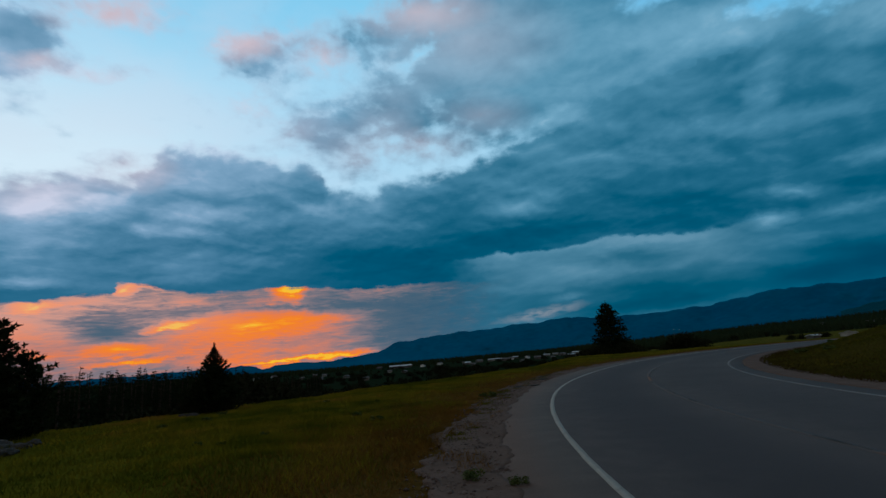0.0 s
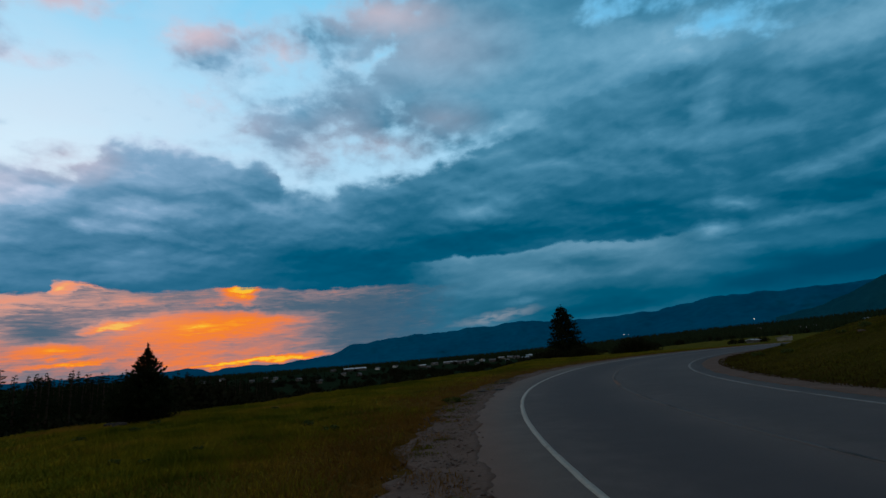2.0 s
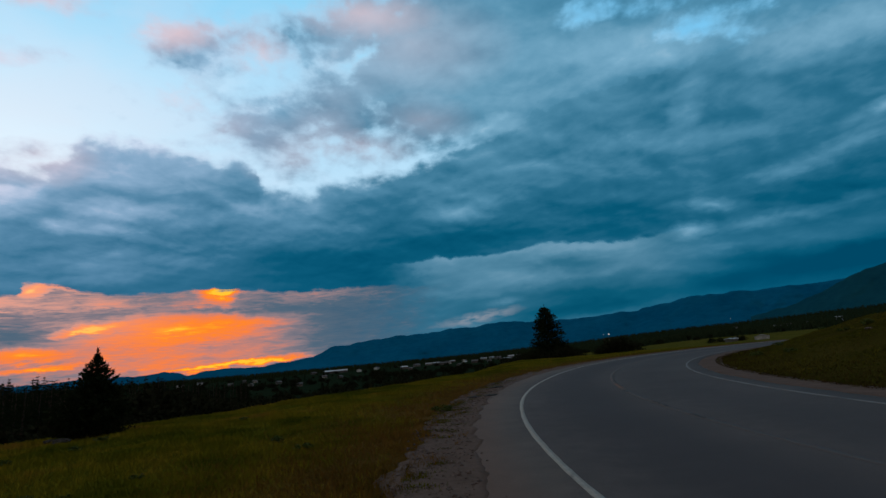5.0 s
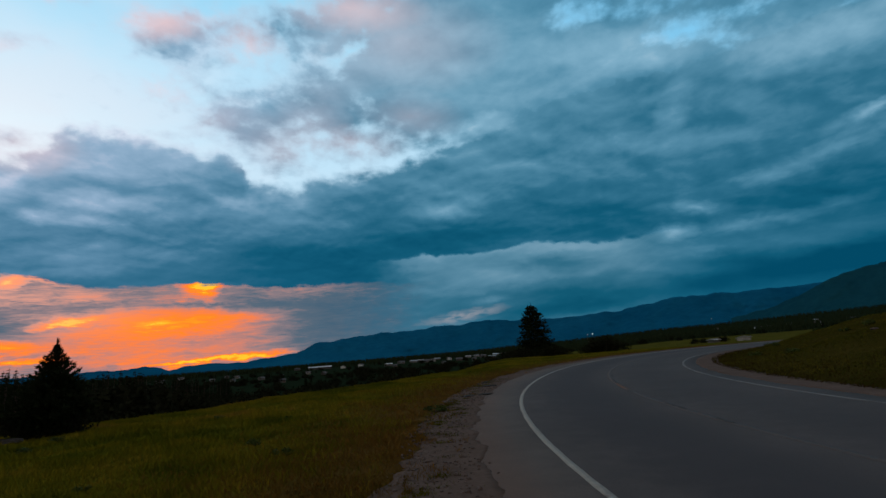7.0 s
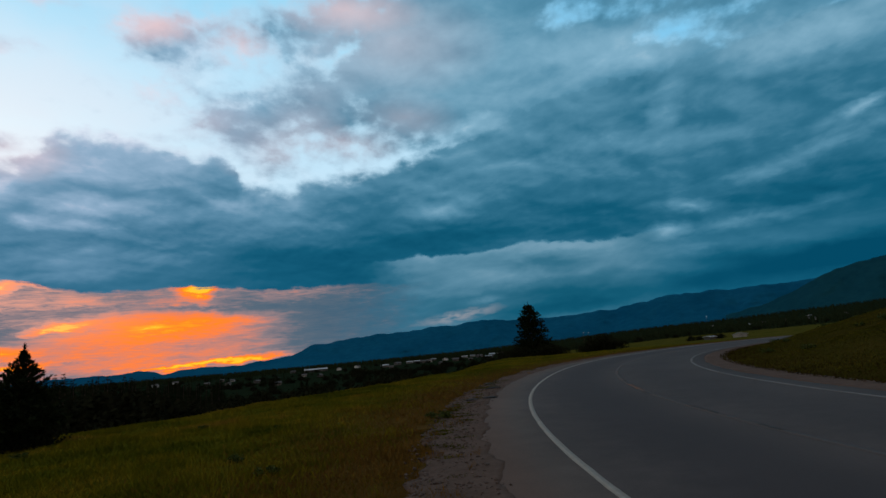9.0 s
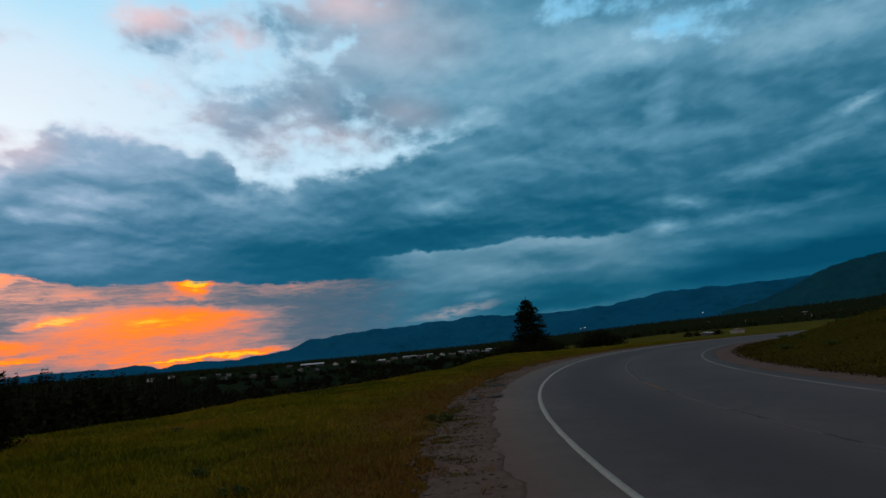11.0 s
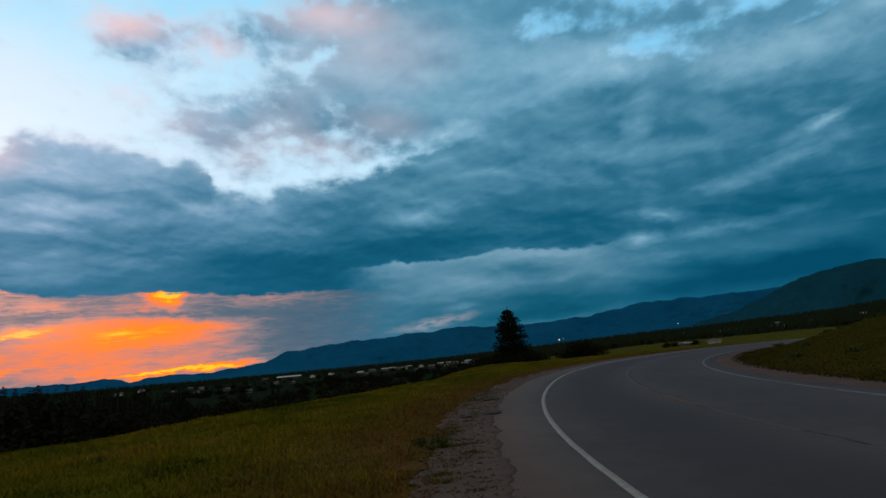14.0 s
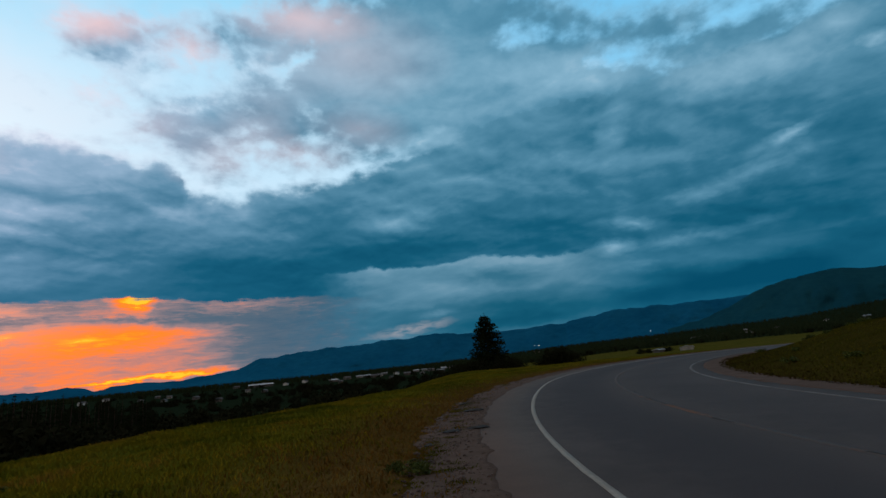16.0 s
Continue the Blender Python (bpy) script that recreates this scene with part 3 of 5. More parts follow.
M_WHITE_LINE = worn_paint("white_road_paint", (0.33, 0.312, 0.275), 0.67, 0.6)
M_FAINT_LINE = worn_paint("faint_white_paint", (0.185, 0.172, 0.165), 0.55, 0.5)
M_YELLOW_LINE = worn_paint("yellow_road_paint", (0.20, 0.085, 0.042), 0.42, 0.22)


def ground_material():
    """Meadow, drier towards the road, bare soil in spots, dark woodland floor in the distance."""
    m = bpy.data.materials.new("meadow_ground")
    m.use_nodes = True
    k = Graph(m.node_tree)
    vec = k.node("ShaderNodeNewGeometry").outputs["Position"]
    s = k.node("ShaderNodeSeparateXYZ")
    k.link(vec, s.inputs[0])
    big, mid, small = k.noise(vec, 0.09, 5.0), k.noise(vec, 0.5, 5.0), k.noise(vec, 7.0, 5.0)
    value = k.math("MULTIPLY_ADD", small, 0.4, k.math("MULTIPLY_ADD", mid, 0.35, k.math("MULTIPLY", big, 0.45)))
    green = k.colours(value, [(0.40, (0.040, 0.044, 0.004)), (0.55, (0.068, 0.066, 0.006)), (0.70, (0.100, 0.084, 0.009)), (0.85, (0.13, 0.092, 0.016))])
    dry = k.colours(value, [(0.40, (0.046, 0.029, 0.007)), (0.6, (0.080, 0.046, 0.012)), (0.8, (0.125, 0.074, 0.028))])
    away = k.math("SQRT", k.math("ADD", k.math("POWER", s.outputs[0], 2.0), k.math("POWER", s.outputs[1], 2.0)))
    field = k.colours(value, [(0.42, (0.030, 0.034, 0.006)), (0.56, (0.058, 0.058, 0.010)), (0.70, (0.095, 0.080, 0.016))])
    green = k.mix(k.ramp01(away, 55.0, 110.0), green, field)
    r = k.math("SQRT", k.math("ADD", k.math("POWER", k.math("SUBTRACT", s.outputs[0], 61.8), 2.0), k.math("POWER", k.math("MAXIMUM", k.math("SUBTRACT", s.outputs[1], 4.0), 0.0), 2.0)))
    near_road = k.ramp01(k.math("MULTIPLY_ADD", k.math("SUBTRACT", mid, 0.5), 5.0, r), 66.5, 63.0)
    near_bank = k.ramp01(k.math("MULTIPLY_ADD", k.math("SUBTRACT", mid, 0.5), 3.0, r), 46.5, 50.0)
    colour = k.mix(k.math("MULTIPLY", near_road, near_bank), green, dry)
    # turf of the bank darkened like its grass, shade put into the colour
    bank_turf = k.colours(value, [(0.40, (0.020, 0.018, 0.004)), (0.6, (0.040, 0.032, 0.006)), (0.8, (0.064, 0.046, 0.012))])
    colour = k.mix(k.ramp01(r, 51.2, 50.6), colour, bank_turf)
    woods = k.colours(value, [(0.4, (0.007, 0.013, 0.008)), (0.7, (0.014, 0.024, 0.012)), (0.85, (0.04, 0.045, 0.018))])
    low_lying = k.ramp01(k.math("MULTIPLY_ADD", k.math("SUBTRACT", mid, 0.5), 1.5, s.outputs[2]), -1.9, -3.6)
    colour = k.mix(k.math("MAXIMUM", k.ramp01(k.math("MULTIPLY_ADD", k.math("SUBTRACT", big, 0.5), 160.0, away), 430.0, 540.0), low_lying), colour, woods)
    p = k.node("ShaderNodeBsdfPrincipled")
    k.link(colour, p.inputs["Base Color"])
    p.inputs["Roughness"].default_value, p.inputs["Specular IOR Level"].default_value = 0.95, 0.0
    b = k.node("ShaderNodeBump")
    b.inputs["Strength"].default_value, b.inputs["Distance"].default_value = 0.7, 0.05
    k.link(small, b.inputs["Height"])
    k.link(b.outputs[0], p.inputs["Normal"])
    k.link(p.outputs[0], k.node("ShaderNodeOutputMaterial").inputs[0])
    return m


M_GROUND = ground_material()
# the blue of both ranges is air haze put into the base colour
M_HAZY_RANGE = material("hazy_forested_range", [(0.2, (0.001, 0.074, 0.152)), (0.8, (0.006, 0.112, 0.208))], 0.0025, 0.02, 1.0, 0, world_space=True, specular=0.0)
M_HAZY_SLOPE = material("hazy_forested_slope", [(0.2, (0.004, 0.046, 0.070)), (0.8, (0.010, 0.070, 0.092))], 0.004, 0.03, 1.0, 0, world_space=True, specular=0.0)


def lamp_material():
    m = bpy.data.materials.new("lamp_glass")
    m.use_nodes = True
    k = Graph(m.node_tree)
    e = k.node("ShaderNodeEmission")
    e.inputs[0].default_value, e.inputs[1].default_value = (1.0, 0.88, 0.72, 1), 5.0
    k.link(e.outputs[0], k.node("ShaderNodeOutputMaterial").inputs[0])
    return m


M_LAMP = lamp_material()

# ---- the lie of the land ----
CX, CY = 61.8, 4.0            # centre of the bend
R_ROAD_IN, R_ROAD_OUT = 51.75, 61.2


def smooth(x, a, b):
    t = np.clip((np.asarray(x, float) - a) / (b - a), 0, 1)
    return t * t * (3 - 2 * t)


def waves(x, y, size, seed=0.0):
    """Cheap rolling unevenness between -1 and 1."""
    a = np.sin(x / size * 1.7 + seed) * np.cos(y / size * 1.3 - seed * 2.1)
    b = np.sin((x * 0.6 + y) / size * 2.9 + seed * 3.3) * np.cos((y * 0.7 - x) / size * 2.3 + seed)
    return 0.6 * a + 0.4 * b


def bend_radius(x, y):
    return np.where(y > CY, np.hypot(x - CX, y - CY), np.abs(x - CX))


def road_z(x, y):
    far = np.maximum(y - 70.0, 0)
    return -1.6 - 0.005 * np.clip(x, -40, 120) + 0.02 * np.clip(y, -80, 70) + 0.0 * far


def horizon_rise(az):
    """How high the wooded foot of the mountains stands, in degrees, by bearing."""
    return np.interp(-az, (-60, -5, 13, 25, 37, 49, 56, 80), (0.30, 0.35, 0.55, 1.05, 1.15, 1.40, 2.0, 2.2))


def ground_z(x, y):
    x, y = np.asarray(x, float), np.asarray(y, float)
    r, d = bend_radius(x, y), np.hypot(x, y)
    az = np.degrees(np.arctan2(-x, y))
    z = road_z(x, y)
    # the field beyond the bend: level ahead, climbing gently to the right
    outer = np.maximum(d - 75.0, 0)
    z = z - np.minimum(outer, 260.0) * (0.026 * smooth(-az, 30, 23) * smooth(d, 420, 160) + 0.004 * smooth(-az, 26, 34)) + 0.019 * np.clip(d - 280.0, 0, 380) * smooth(-az, 24, 34)
    # the meadow falls away to the left of the verge
    q = -((x + 14.0) * 0.781 - (y - 16.0) * 0.625)
    q = np.minimum(q, (11.0 - x) * 1.2 + (y - 46) * 0.35 + 2.0)
    q = np.maximum(q, 0)
    fall = np.where(q < 18, 0.011 * q * q, 3.564 + 0.396 * (q - 18))
    fall = 8.0 * (1 - np.exp(-fall / 8.0))
    z = z - fall * smooth(d, 900, 300)
    # hill inside the bend
    inside = np.maximum(51.0 - r, 0) * (y > -40)
    hill = 1.75 * smooth(inside, 0.0, 10.0) + 0.016 * inside
    z = z + hill * (1 + 0.10 * waves(x, y, 4.0, 2.0))
    # the wide valley rises to the woods
    z = z + smooth(d, 500, 2700) * (np.tan(np.radians(horizon_rise(az))) * 2700 - np.where(np.abs(az) < 90, -2.0, 0.0))
    # unevenness, none under the road
    rough = np.where((r > 49.5) & (r < 63.0), 0.0, 1.0) * smooth(np.abs(r - 56.5), 6.0, 9.0)
    z = z + rough * (0.05 * waves(x, y, 1.1) + 0.10 * waves(x, y, 4.5, 1.0)) * smooth(d, 400, 60)
    return z - 0.06 * smooth(r, 50.6, 51.2) * smooth(r, 62.6, 61.9)


def surface_z(x, y):
    """The top of the ground or, beside the asphalt, of the gravel on it."""
    r = bend_radius(np.asarray(x, float), np.asarray(y, float))
    return np.where((r > 50.7) & (r < 62.2), np.maximum(ground_z(x, y), road_z(x, y) + 0.006), ground_z(x, y))


def gz(x, y):
    return float(ground_z(x, y))


def bearing(az, dist):
    """x, y at a bearing (degrees to the left of ahead) and distance."""
    return -math.sin(radians(az)) * dist, math.cos(radians(az)) * dist


# ---- mesh helpers ----


def mesh_of(name, verts, faces, mat, smoothed=False):
    me = bpy.data.meshes.new(name)
    verts, faces = np.asarray(verts, np.float32), np.asarray(faces, np.int32)
    n, k = faces.shape
    me.vertices.add(len(verts))
    me.vertices.foreach_set("co", verts.ravel())
    me.loops.add(n * k)
    me.loops.foreach_set("vertex_index", faces.ravel())
    me.polygons.add(n)
    me.polygons.foreach_set("loop_start", np.arange(0, n * k, k, dtype=np.int32))
    me.polygons.foreach_set("loop_total", np.full(n, k, np.int32))
    if smoothed:
        me.polygons.foreach_set("use_smooth", np.ones(n, bool))
    me.materials.append(mat)
    me.update(calc_edges=True)
    me.validate()
    return me


def part(name, bm, mat, parent=None, label="", smoothed=False):
    """Links a bmesh as one mesh object, under a thing or a part."""
    me = bpy.data.meshes.new(name)
    bm.to_mesh(me)
    bm.free()
    me.materials.append(mat)
    if smoothed:
        me.polygons.foreach_set("use_smooth", np.ones(len(me.polygons), bool))
    ob = new(name, me)
    ob.parent = parent
    return tagged(ob, label)


def piece(name, me, parent=None):
    ob = new(name, me)
    ob.parent = parent
    return ob


def box(bm, x0, x1, y0, y1, z0, z1, bevel=0.0):
    res = bmesh.ops.create_cube(bm, size=1.0, matrix=Matrix.Translation(((x0 + x1) / 2, (y0 + y1) / 2, (z0 + z1) / 2)) @ Matrix.Diagonal((x1 - x0, y1 - y0, z1 - z0, 1)))
    if bevel:
        edges = list({e for w in res["verts"] for e in w.link_edges})
        bmesh.ops.bevel(bm, geom=edges, offset=bevel, segments=2, affect="EDGES")
    return bm


# ---- ground: one sheet out to the foot of the mountains ----


def build_ground():
    n_az = 420
    radii = np.concatenate([np.linspace(0.02, 80, 170), 80 * (4700 / 80) ** (np.arange(1, 91) / 90)])
    # finer ahead of the camera than behind it
    w = np.linspace(-1, 1, n_az, endpoint=False)
    az = np.pi * (0.45 * w + 0.55 * w ** 3)
    ox, oy = 0.0, 5.0
    A, R = np.meshgrid(az, radii)
    x, y = ox + np.sin(A) * R, oy + np.cos(A) * R
    verts = np.stack([x, y, ground_z(x, y)], -1).reshape(-1, 3)
    verts = np.vstack([verts, [[ox, oy, gz(ox, oy)]]])
    i, j = np.meshgrid(np.arange(len(radii) - 1), np.arange(n_az), indexing="ij")
    j2 = (j + 1) % n_az
    quads = np.stack([i * n_az + j, i * n_az + j2, (i + 1) * n_az + j2, (i + 1) * n_az + j], -1).reshape(-1, 4)[:, ::-1]
    ob = new("ground", mesh_of("ground", verts, quads, M_GROUND, True))
    tagged(ob, "dusky olive meadow falling away to a wide wooded valley", "ground", kind="structure")


build_ground()


# ---- road ----


def on_bend(s, r):
    """A point at radius r, s metres along the middle of the road from the start of the bend."""
    theta = s / 56.3
    if theta < 0:
        return CX - r, CY + s
    if theta <= 1.75:
        return CX - r * math.cos(theta), CY + r * math.sin(theta)
    over = s - 1.75 * 56.3
    return CX - r * math.cos(1.75) + math.sin(1.75) * over, CY + r * math.sin(1.75) + math.cos(1.75) * over


def ribbon(name, r0, r1, s0, s1, step, lift, depth, mat, edge0=0.0, edge1=0.0, across=1, crumble=0.6, rough=0.0, pinch=0.0):
    """A strip along the bend with thickness and ragged edges."""
    n = max(int((s1 - s0) / step), 1)
    verts, faces, cols = [], [], across + 3
    for i in range(n + 1):
        s = s0 + (s1 - s0) * i / n
        e0 = edge0 * (noise.noise((s * crumble, 3.1, r0)) + 0.5 * noise.noise((s * crumble * 4, 7.7, r0)))
        e1 = edge1 * (noise.noise((s * crumble, 9.4, r1)) + 0.5 * noise.noise((s * crumble * 4, 1.7, r1)))
        for c in range(cols):
            f = min(max(c - 1, 0), across) / across
            x, y = on_bend(s, r0 + e0 + (r1 + e1 - r0 - e0) * f - pinch * math.exp(-((s - 27.0) / 9.0) ** 2))
            z = float(road_z(x, y)) + lift - (depth if c in (0, cols - 1) else 0)
            if rough and 1 < c < cols - 2:
                z += rough * min(1.0, (c - 1) / 6.0) * max(noise.noise((x * 1.4, y * 1.4, 0.0)) + 0.9 * noise.noise((x * 6.0, y * 6.0, 2.0)), -0.2)
            verts.append((x, y, z))
    for i in range(n):
        for c in range(cols - 1):
            a = i * cols + c
            faces.append((a, a + cols, a + cols + 1, a + 1))
    return mesh_of(name, verts, faces, mat)


ROAD_END = 240.0
road = new("road", ribbon("road", R_ROAD_IN, R_ROAD_OUT, -70, ROAD_END, 0.5, 0.0, 0.10, M_ASPHALT, 0.10, 0.05, 10))
tagged(road, "worn grey asphalt two-lane road bending right", "road", kind="structure")
verge = new("verge", ribbon("verge", 61.02, 62.25, -60, 110, 0.10, 0.003, 0.12, M_GRAVEL, 0.20, 0.42, 12, 0.9, 0.006))
tagged(verge, "pinkish brown gravel verge between asphalt and meadow", "verge", kind="structure")
inner_verge = new("inner_verge", ribbon("inner_verge", 50.75, 51.95, -60, 110, 0.3, 0.003, 0.10, M_GRAVEL, 0.14, 0.10, 6, 0.7, 0.012))
tagged(inner_verge, "narrow gravel strip below the grassy bank", "verge", kind="structure")
for nm, r, wide, mat_, lab in (("edge_line", 59.87, 0.110, M_WHITE_LINE, "worn white edge line painted on the asphalt"),
                               ("inner_edge_line", 52.6, 0.12, M_FAINT_LINE, "faint worn white line along the inner lane")):
    line = new(nm, ribbon(nm, r - wide / 2, r + wide / 2, -40, 130, 0.4, 0.004, 0.006, mat_, 0.012, 0.012, 1, 2.0, 0.0, 0.29 if r > 59 else 0.0))
    tagged(line, lab, "road marking", kind="structure")
for r in (56.3,):
    line = new("centre_line", ribbon("centre_line", r - 0.08, r + 0.08, -40, 130, 0.4, 0.004, 0.006, M_YELLOW_LINE, 0.02, 0.02, 1, 2.0))
    tagged(line, "faded yellow centre line, mostly worn away", "road marking", kind="structure")


def crack(s0, s1, r, wide):
    """A ragged tar-dark crack in the asphalt."""
    c = new("asphalt_crack", ribbon("asphalt_crack", r - wide / 2, r + wide / 2, s0, s1, 0.12, 0.007, 0.008, M_TAR, 0.05, 0.05, 1, 3.0))
    tagged(c, "dark ragged crack beside the centre line", "crack", kind="structure")


for s0, s1, r in ((20.5, 22.6, 56.30), (16.8, 17.6, 56.35), (12.4, 13.7, 56.28), (10.2, 10.9, 56.3), (24.5, 25.2, 56.2), (3.8, 5.0, 56.3)):
    crack(s0, s1, r, 0.05)


# ---- mountains ----


def build_range(name, label, az0, az1, profile, dist, depth, mat, seed, spurs):
    """A mountain range: foot, spurs, gullies and a crest line that follows the profile (bearing to the right: degrees of height)."""
    n, rows = int((az1 - az0) / 0.22), 26
    a = np.linspace(az0, az1, n)
    xs, hs = zip(*profile)
    crest = np.interp(a, xs, hs)
    jag = np.array([noise.fractal((k * 0.45, seed, 0.3), 0.75, 2.0, 6) for k in a]) * 0.17
    gully = np.array([[noise.fractal((k * 0.24 + t * 0.35, t * 1.2, seed), 0.8, 2.0, 5) for k in a] for t in np.linspace(0, 1, rows)])
    verts = []
    for i, t in enumerate(np.linspace(0, 1, rows)):
        d = dist + depth * t + gully[i] * spurs * math.sin(math.pi * t)
        h = (crest + jag) * (t ** 0.85) + gully[i] * 0.22 * math.sin(math.pi * t) ** 2
        z = np.tan(np.radians(h)) * d - 30 * (1 - t)
        verts.append(np.stack([np.sin(np.radians(a)) * d, np.cos(np.radians(a)) * d, z], -1))
    d = dist + depth * 1.35
    verts.append(np.stack([np.sin(np.radians(a)) * d, np.cos(np.radians(a)) * d, np.full(n, -40.0)], -1))
    rows += 1
    i, j = np.meshgrid(np.arange(rows - 1), np.arange(n - 1), indexing="ij")
    quads = np.stack([i * n + j, i * n + j + 1, (i + 1) * n + j + 1, (i + 1) * n + j], -1).reshape(-1, 4)
    ob = new(name, mesh_of(name, np.concatenate(verts), quads, mat, True))
    tagged(ob, label, "mountain", kind="structure")


build_range("mountain_range", "long forested mountain range across the valley, blue with painted haze", -75, 75,
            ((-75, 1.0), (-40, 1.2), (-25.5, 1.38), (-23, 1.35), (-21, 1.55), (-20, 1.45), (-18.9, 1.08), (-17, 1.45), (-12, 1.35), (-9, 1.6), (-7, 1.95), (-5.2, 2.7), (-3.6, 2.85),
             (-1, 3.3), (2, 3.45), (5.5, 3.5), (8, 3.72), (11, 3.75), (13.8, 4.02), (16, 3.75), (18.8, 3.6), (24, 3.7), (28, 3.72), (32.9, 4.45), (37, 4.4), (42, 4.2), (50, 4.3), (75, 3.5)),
            3500, 900, M_HAZY_RANGE, 4.2, 160)
build_range("mountain_slope", "nearer dark green forested mountain slope, bluish with painted haze", 38, 85,
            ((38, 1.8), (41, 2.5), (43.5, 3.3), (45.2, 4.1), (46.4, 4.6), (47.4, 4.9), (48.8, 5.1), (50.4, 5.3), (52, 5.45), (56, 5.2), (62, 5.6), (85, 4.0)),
            2900, 600, M_HAZY_SLOPE, 9.1, 120)

# ---- plants ----


def conifer_meshes(seed, height, radius, tiers, per_tier, tufts, crown_from=0.08, top_power=0.85, tuft=0.30, spike=0.0, ragged=0.35, upswept=0.0, fine=0.0):
    """Trunk mesh and crown mesh of one conifer: whorled limbs that carry needle tufts."""
    q = np.random.default_rng(seed)
    bm = bmesh.new()
    sides, rings = 8, 9
    base_r = height * 0.016 + 0.03
    loops = []
    for i in range(rings):
        t = i / (rings - 1)
        rr = base_r * (1 - t) ** 0.9 * (1.35 if i == 0 else 1.0) + 0.006
        ox, oy = 0.010 * height * math.sin(t * 3 + seed), 0.008 * height * math.cos(t * 2.4 + seed) - 0.008 * height
        loops.append([bm.verts.new((ox + rr * math.cos(k * math.tau / sides), oy + rr * math.sin(k * math.tau / sides), t * height - (0.15 if i == 0 else 0))) for k in range(sides)])
    for a, b in zip(loops, loops[1:]):
        for k in range(sides):
            bm.faces.new((a[k], a[(k + 1) % sides], b[(k + 1) % sides], b[k]))
    bm.faces.new(loops[-1])
    trunk = bpy.data.meshes.new("trunk")
    bm.to_mesh(trunk)
    bm.free()
    trunk.materials.append(M_BARK)
    verts, faces = [], []
    base = 0

    def tri(pts):
        nonlocal base
        verts.append(pts)
        faces.append((base, base + 1, base + 2))
        base += 3

    for i in range(tiers):
        t = crown_from + (1 - crown_from) * (i + q.uniform(-0.4, 0.4)) / tiers
        t = min(max(t, crown_from), 0.99)
        reach = radius * (1 - ((t - crown_from) / (1 - crown_from)) ** (1 / top_power)) ** top_power
        reach = max(reach, radius * 0.03)
        n = max(3, int(per_tier * (0.45 + 0.55 * reach / radius)))
        turn = q.uniform(0, math.tau)
        for b in range(n):
            a = turn + b * math.tau / n + q.uniform(-0.35, 0.35)
            length = reach * q.uniform(1 - ragged, 1 + ragged * 0.45)
            if q.random() < 0.10:
                length *= 0.4
            droop = q.uniform(-0.22, 0.16) + 0.5 * (t - 0.4) + upswept
            root = np.array([0, 0, t * height])
            way = np.array([math.cos(a), math.sin(a), droop])
            tip = root + way * length
            tip[2] += length * 0.10
            side = np.array([-math.sin(a), math.cos(a), 0]) * (0.012 * height / 4 + 0.01)
            tri([root - side, root + side, tip])
            m = max(3, int(tufts * (0.3 + 0.7 * length / radius)))
            for k in range(m):
                f = q.uniform(0.18, 1.0) ** 0.8
                c = root + (tip - root) * f + q.normal(0, 0.10, 3) * length * (1.1 - 0.6 * f) * np.array([1, 1, 0.6])
                for _ in range(2):
                    d = way * q.uniform(0.2, 1.0) + q.normal(0, 0.55, 3)
                    d /= np.linalg.norm(d) + 1e-6
                    w = np.cross(d, q.normal(0, 1, 3))
                    w /= np.linalg.norm(w) + 1e-6
                    size = tuft * q.uniform(0.5, 1.25) * (1 - fine * t)
                    tri([c - w * size * 0.28, c + w * size * 0.28, c + d * size])
    for k in range(int(10 * spike)):
        c = np.array([0, 0, height * (0.93 + 0.13 * k / max(10 * spike, 1))])
        for s in range(3):
            d = np.array([q.normal(0, 0.35), q.normal(0, 0.35), 1.0])
            w = np.cross(d, q.normal(0, 1, 3))
            w /= np.linalg.norm(w)
            tri([c - w * tuft * 0.12, c + w * tuft * 0.12, c + d * tuft * 0.7])
    crown = mesh_of("crown", np.array(verts).reshape(-1, 3), faces, M_NEEDLE)
    return trunk, crown


def tree(name, meshes, x, y, turn, scale, label, category, group="", sink=0.0, stretch=1.0):
    top = new(name)
    top.empty_display_size = 0.3
    trunk, crown = meshes
    piece("trunk", trunk, top)
    piece("crown", crown, top)
    top.matrix_basis = Matrix.Translation((x, y, gz(x, y) - sink)) @ Matrix.Rotation(turn, 4, "Z") @ Matrix.Diagonal((scale, scale, scale * stretch, 1))
    return tagged(top, label, category, group)


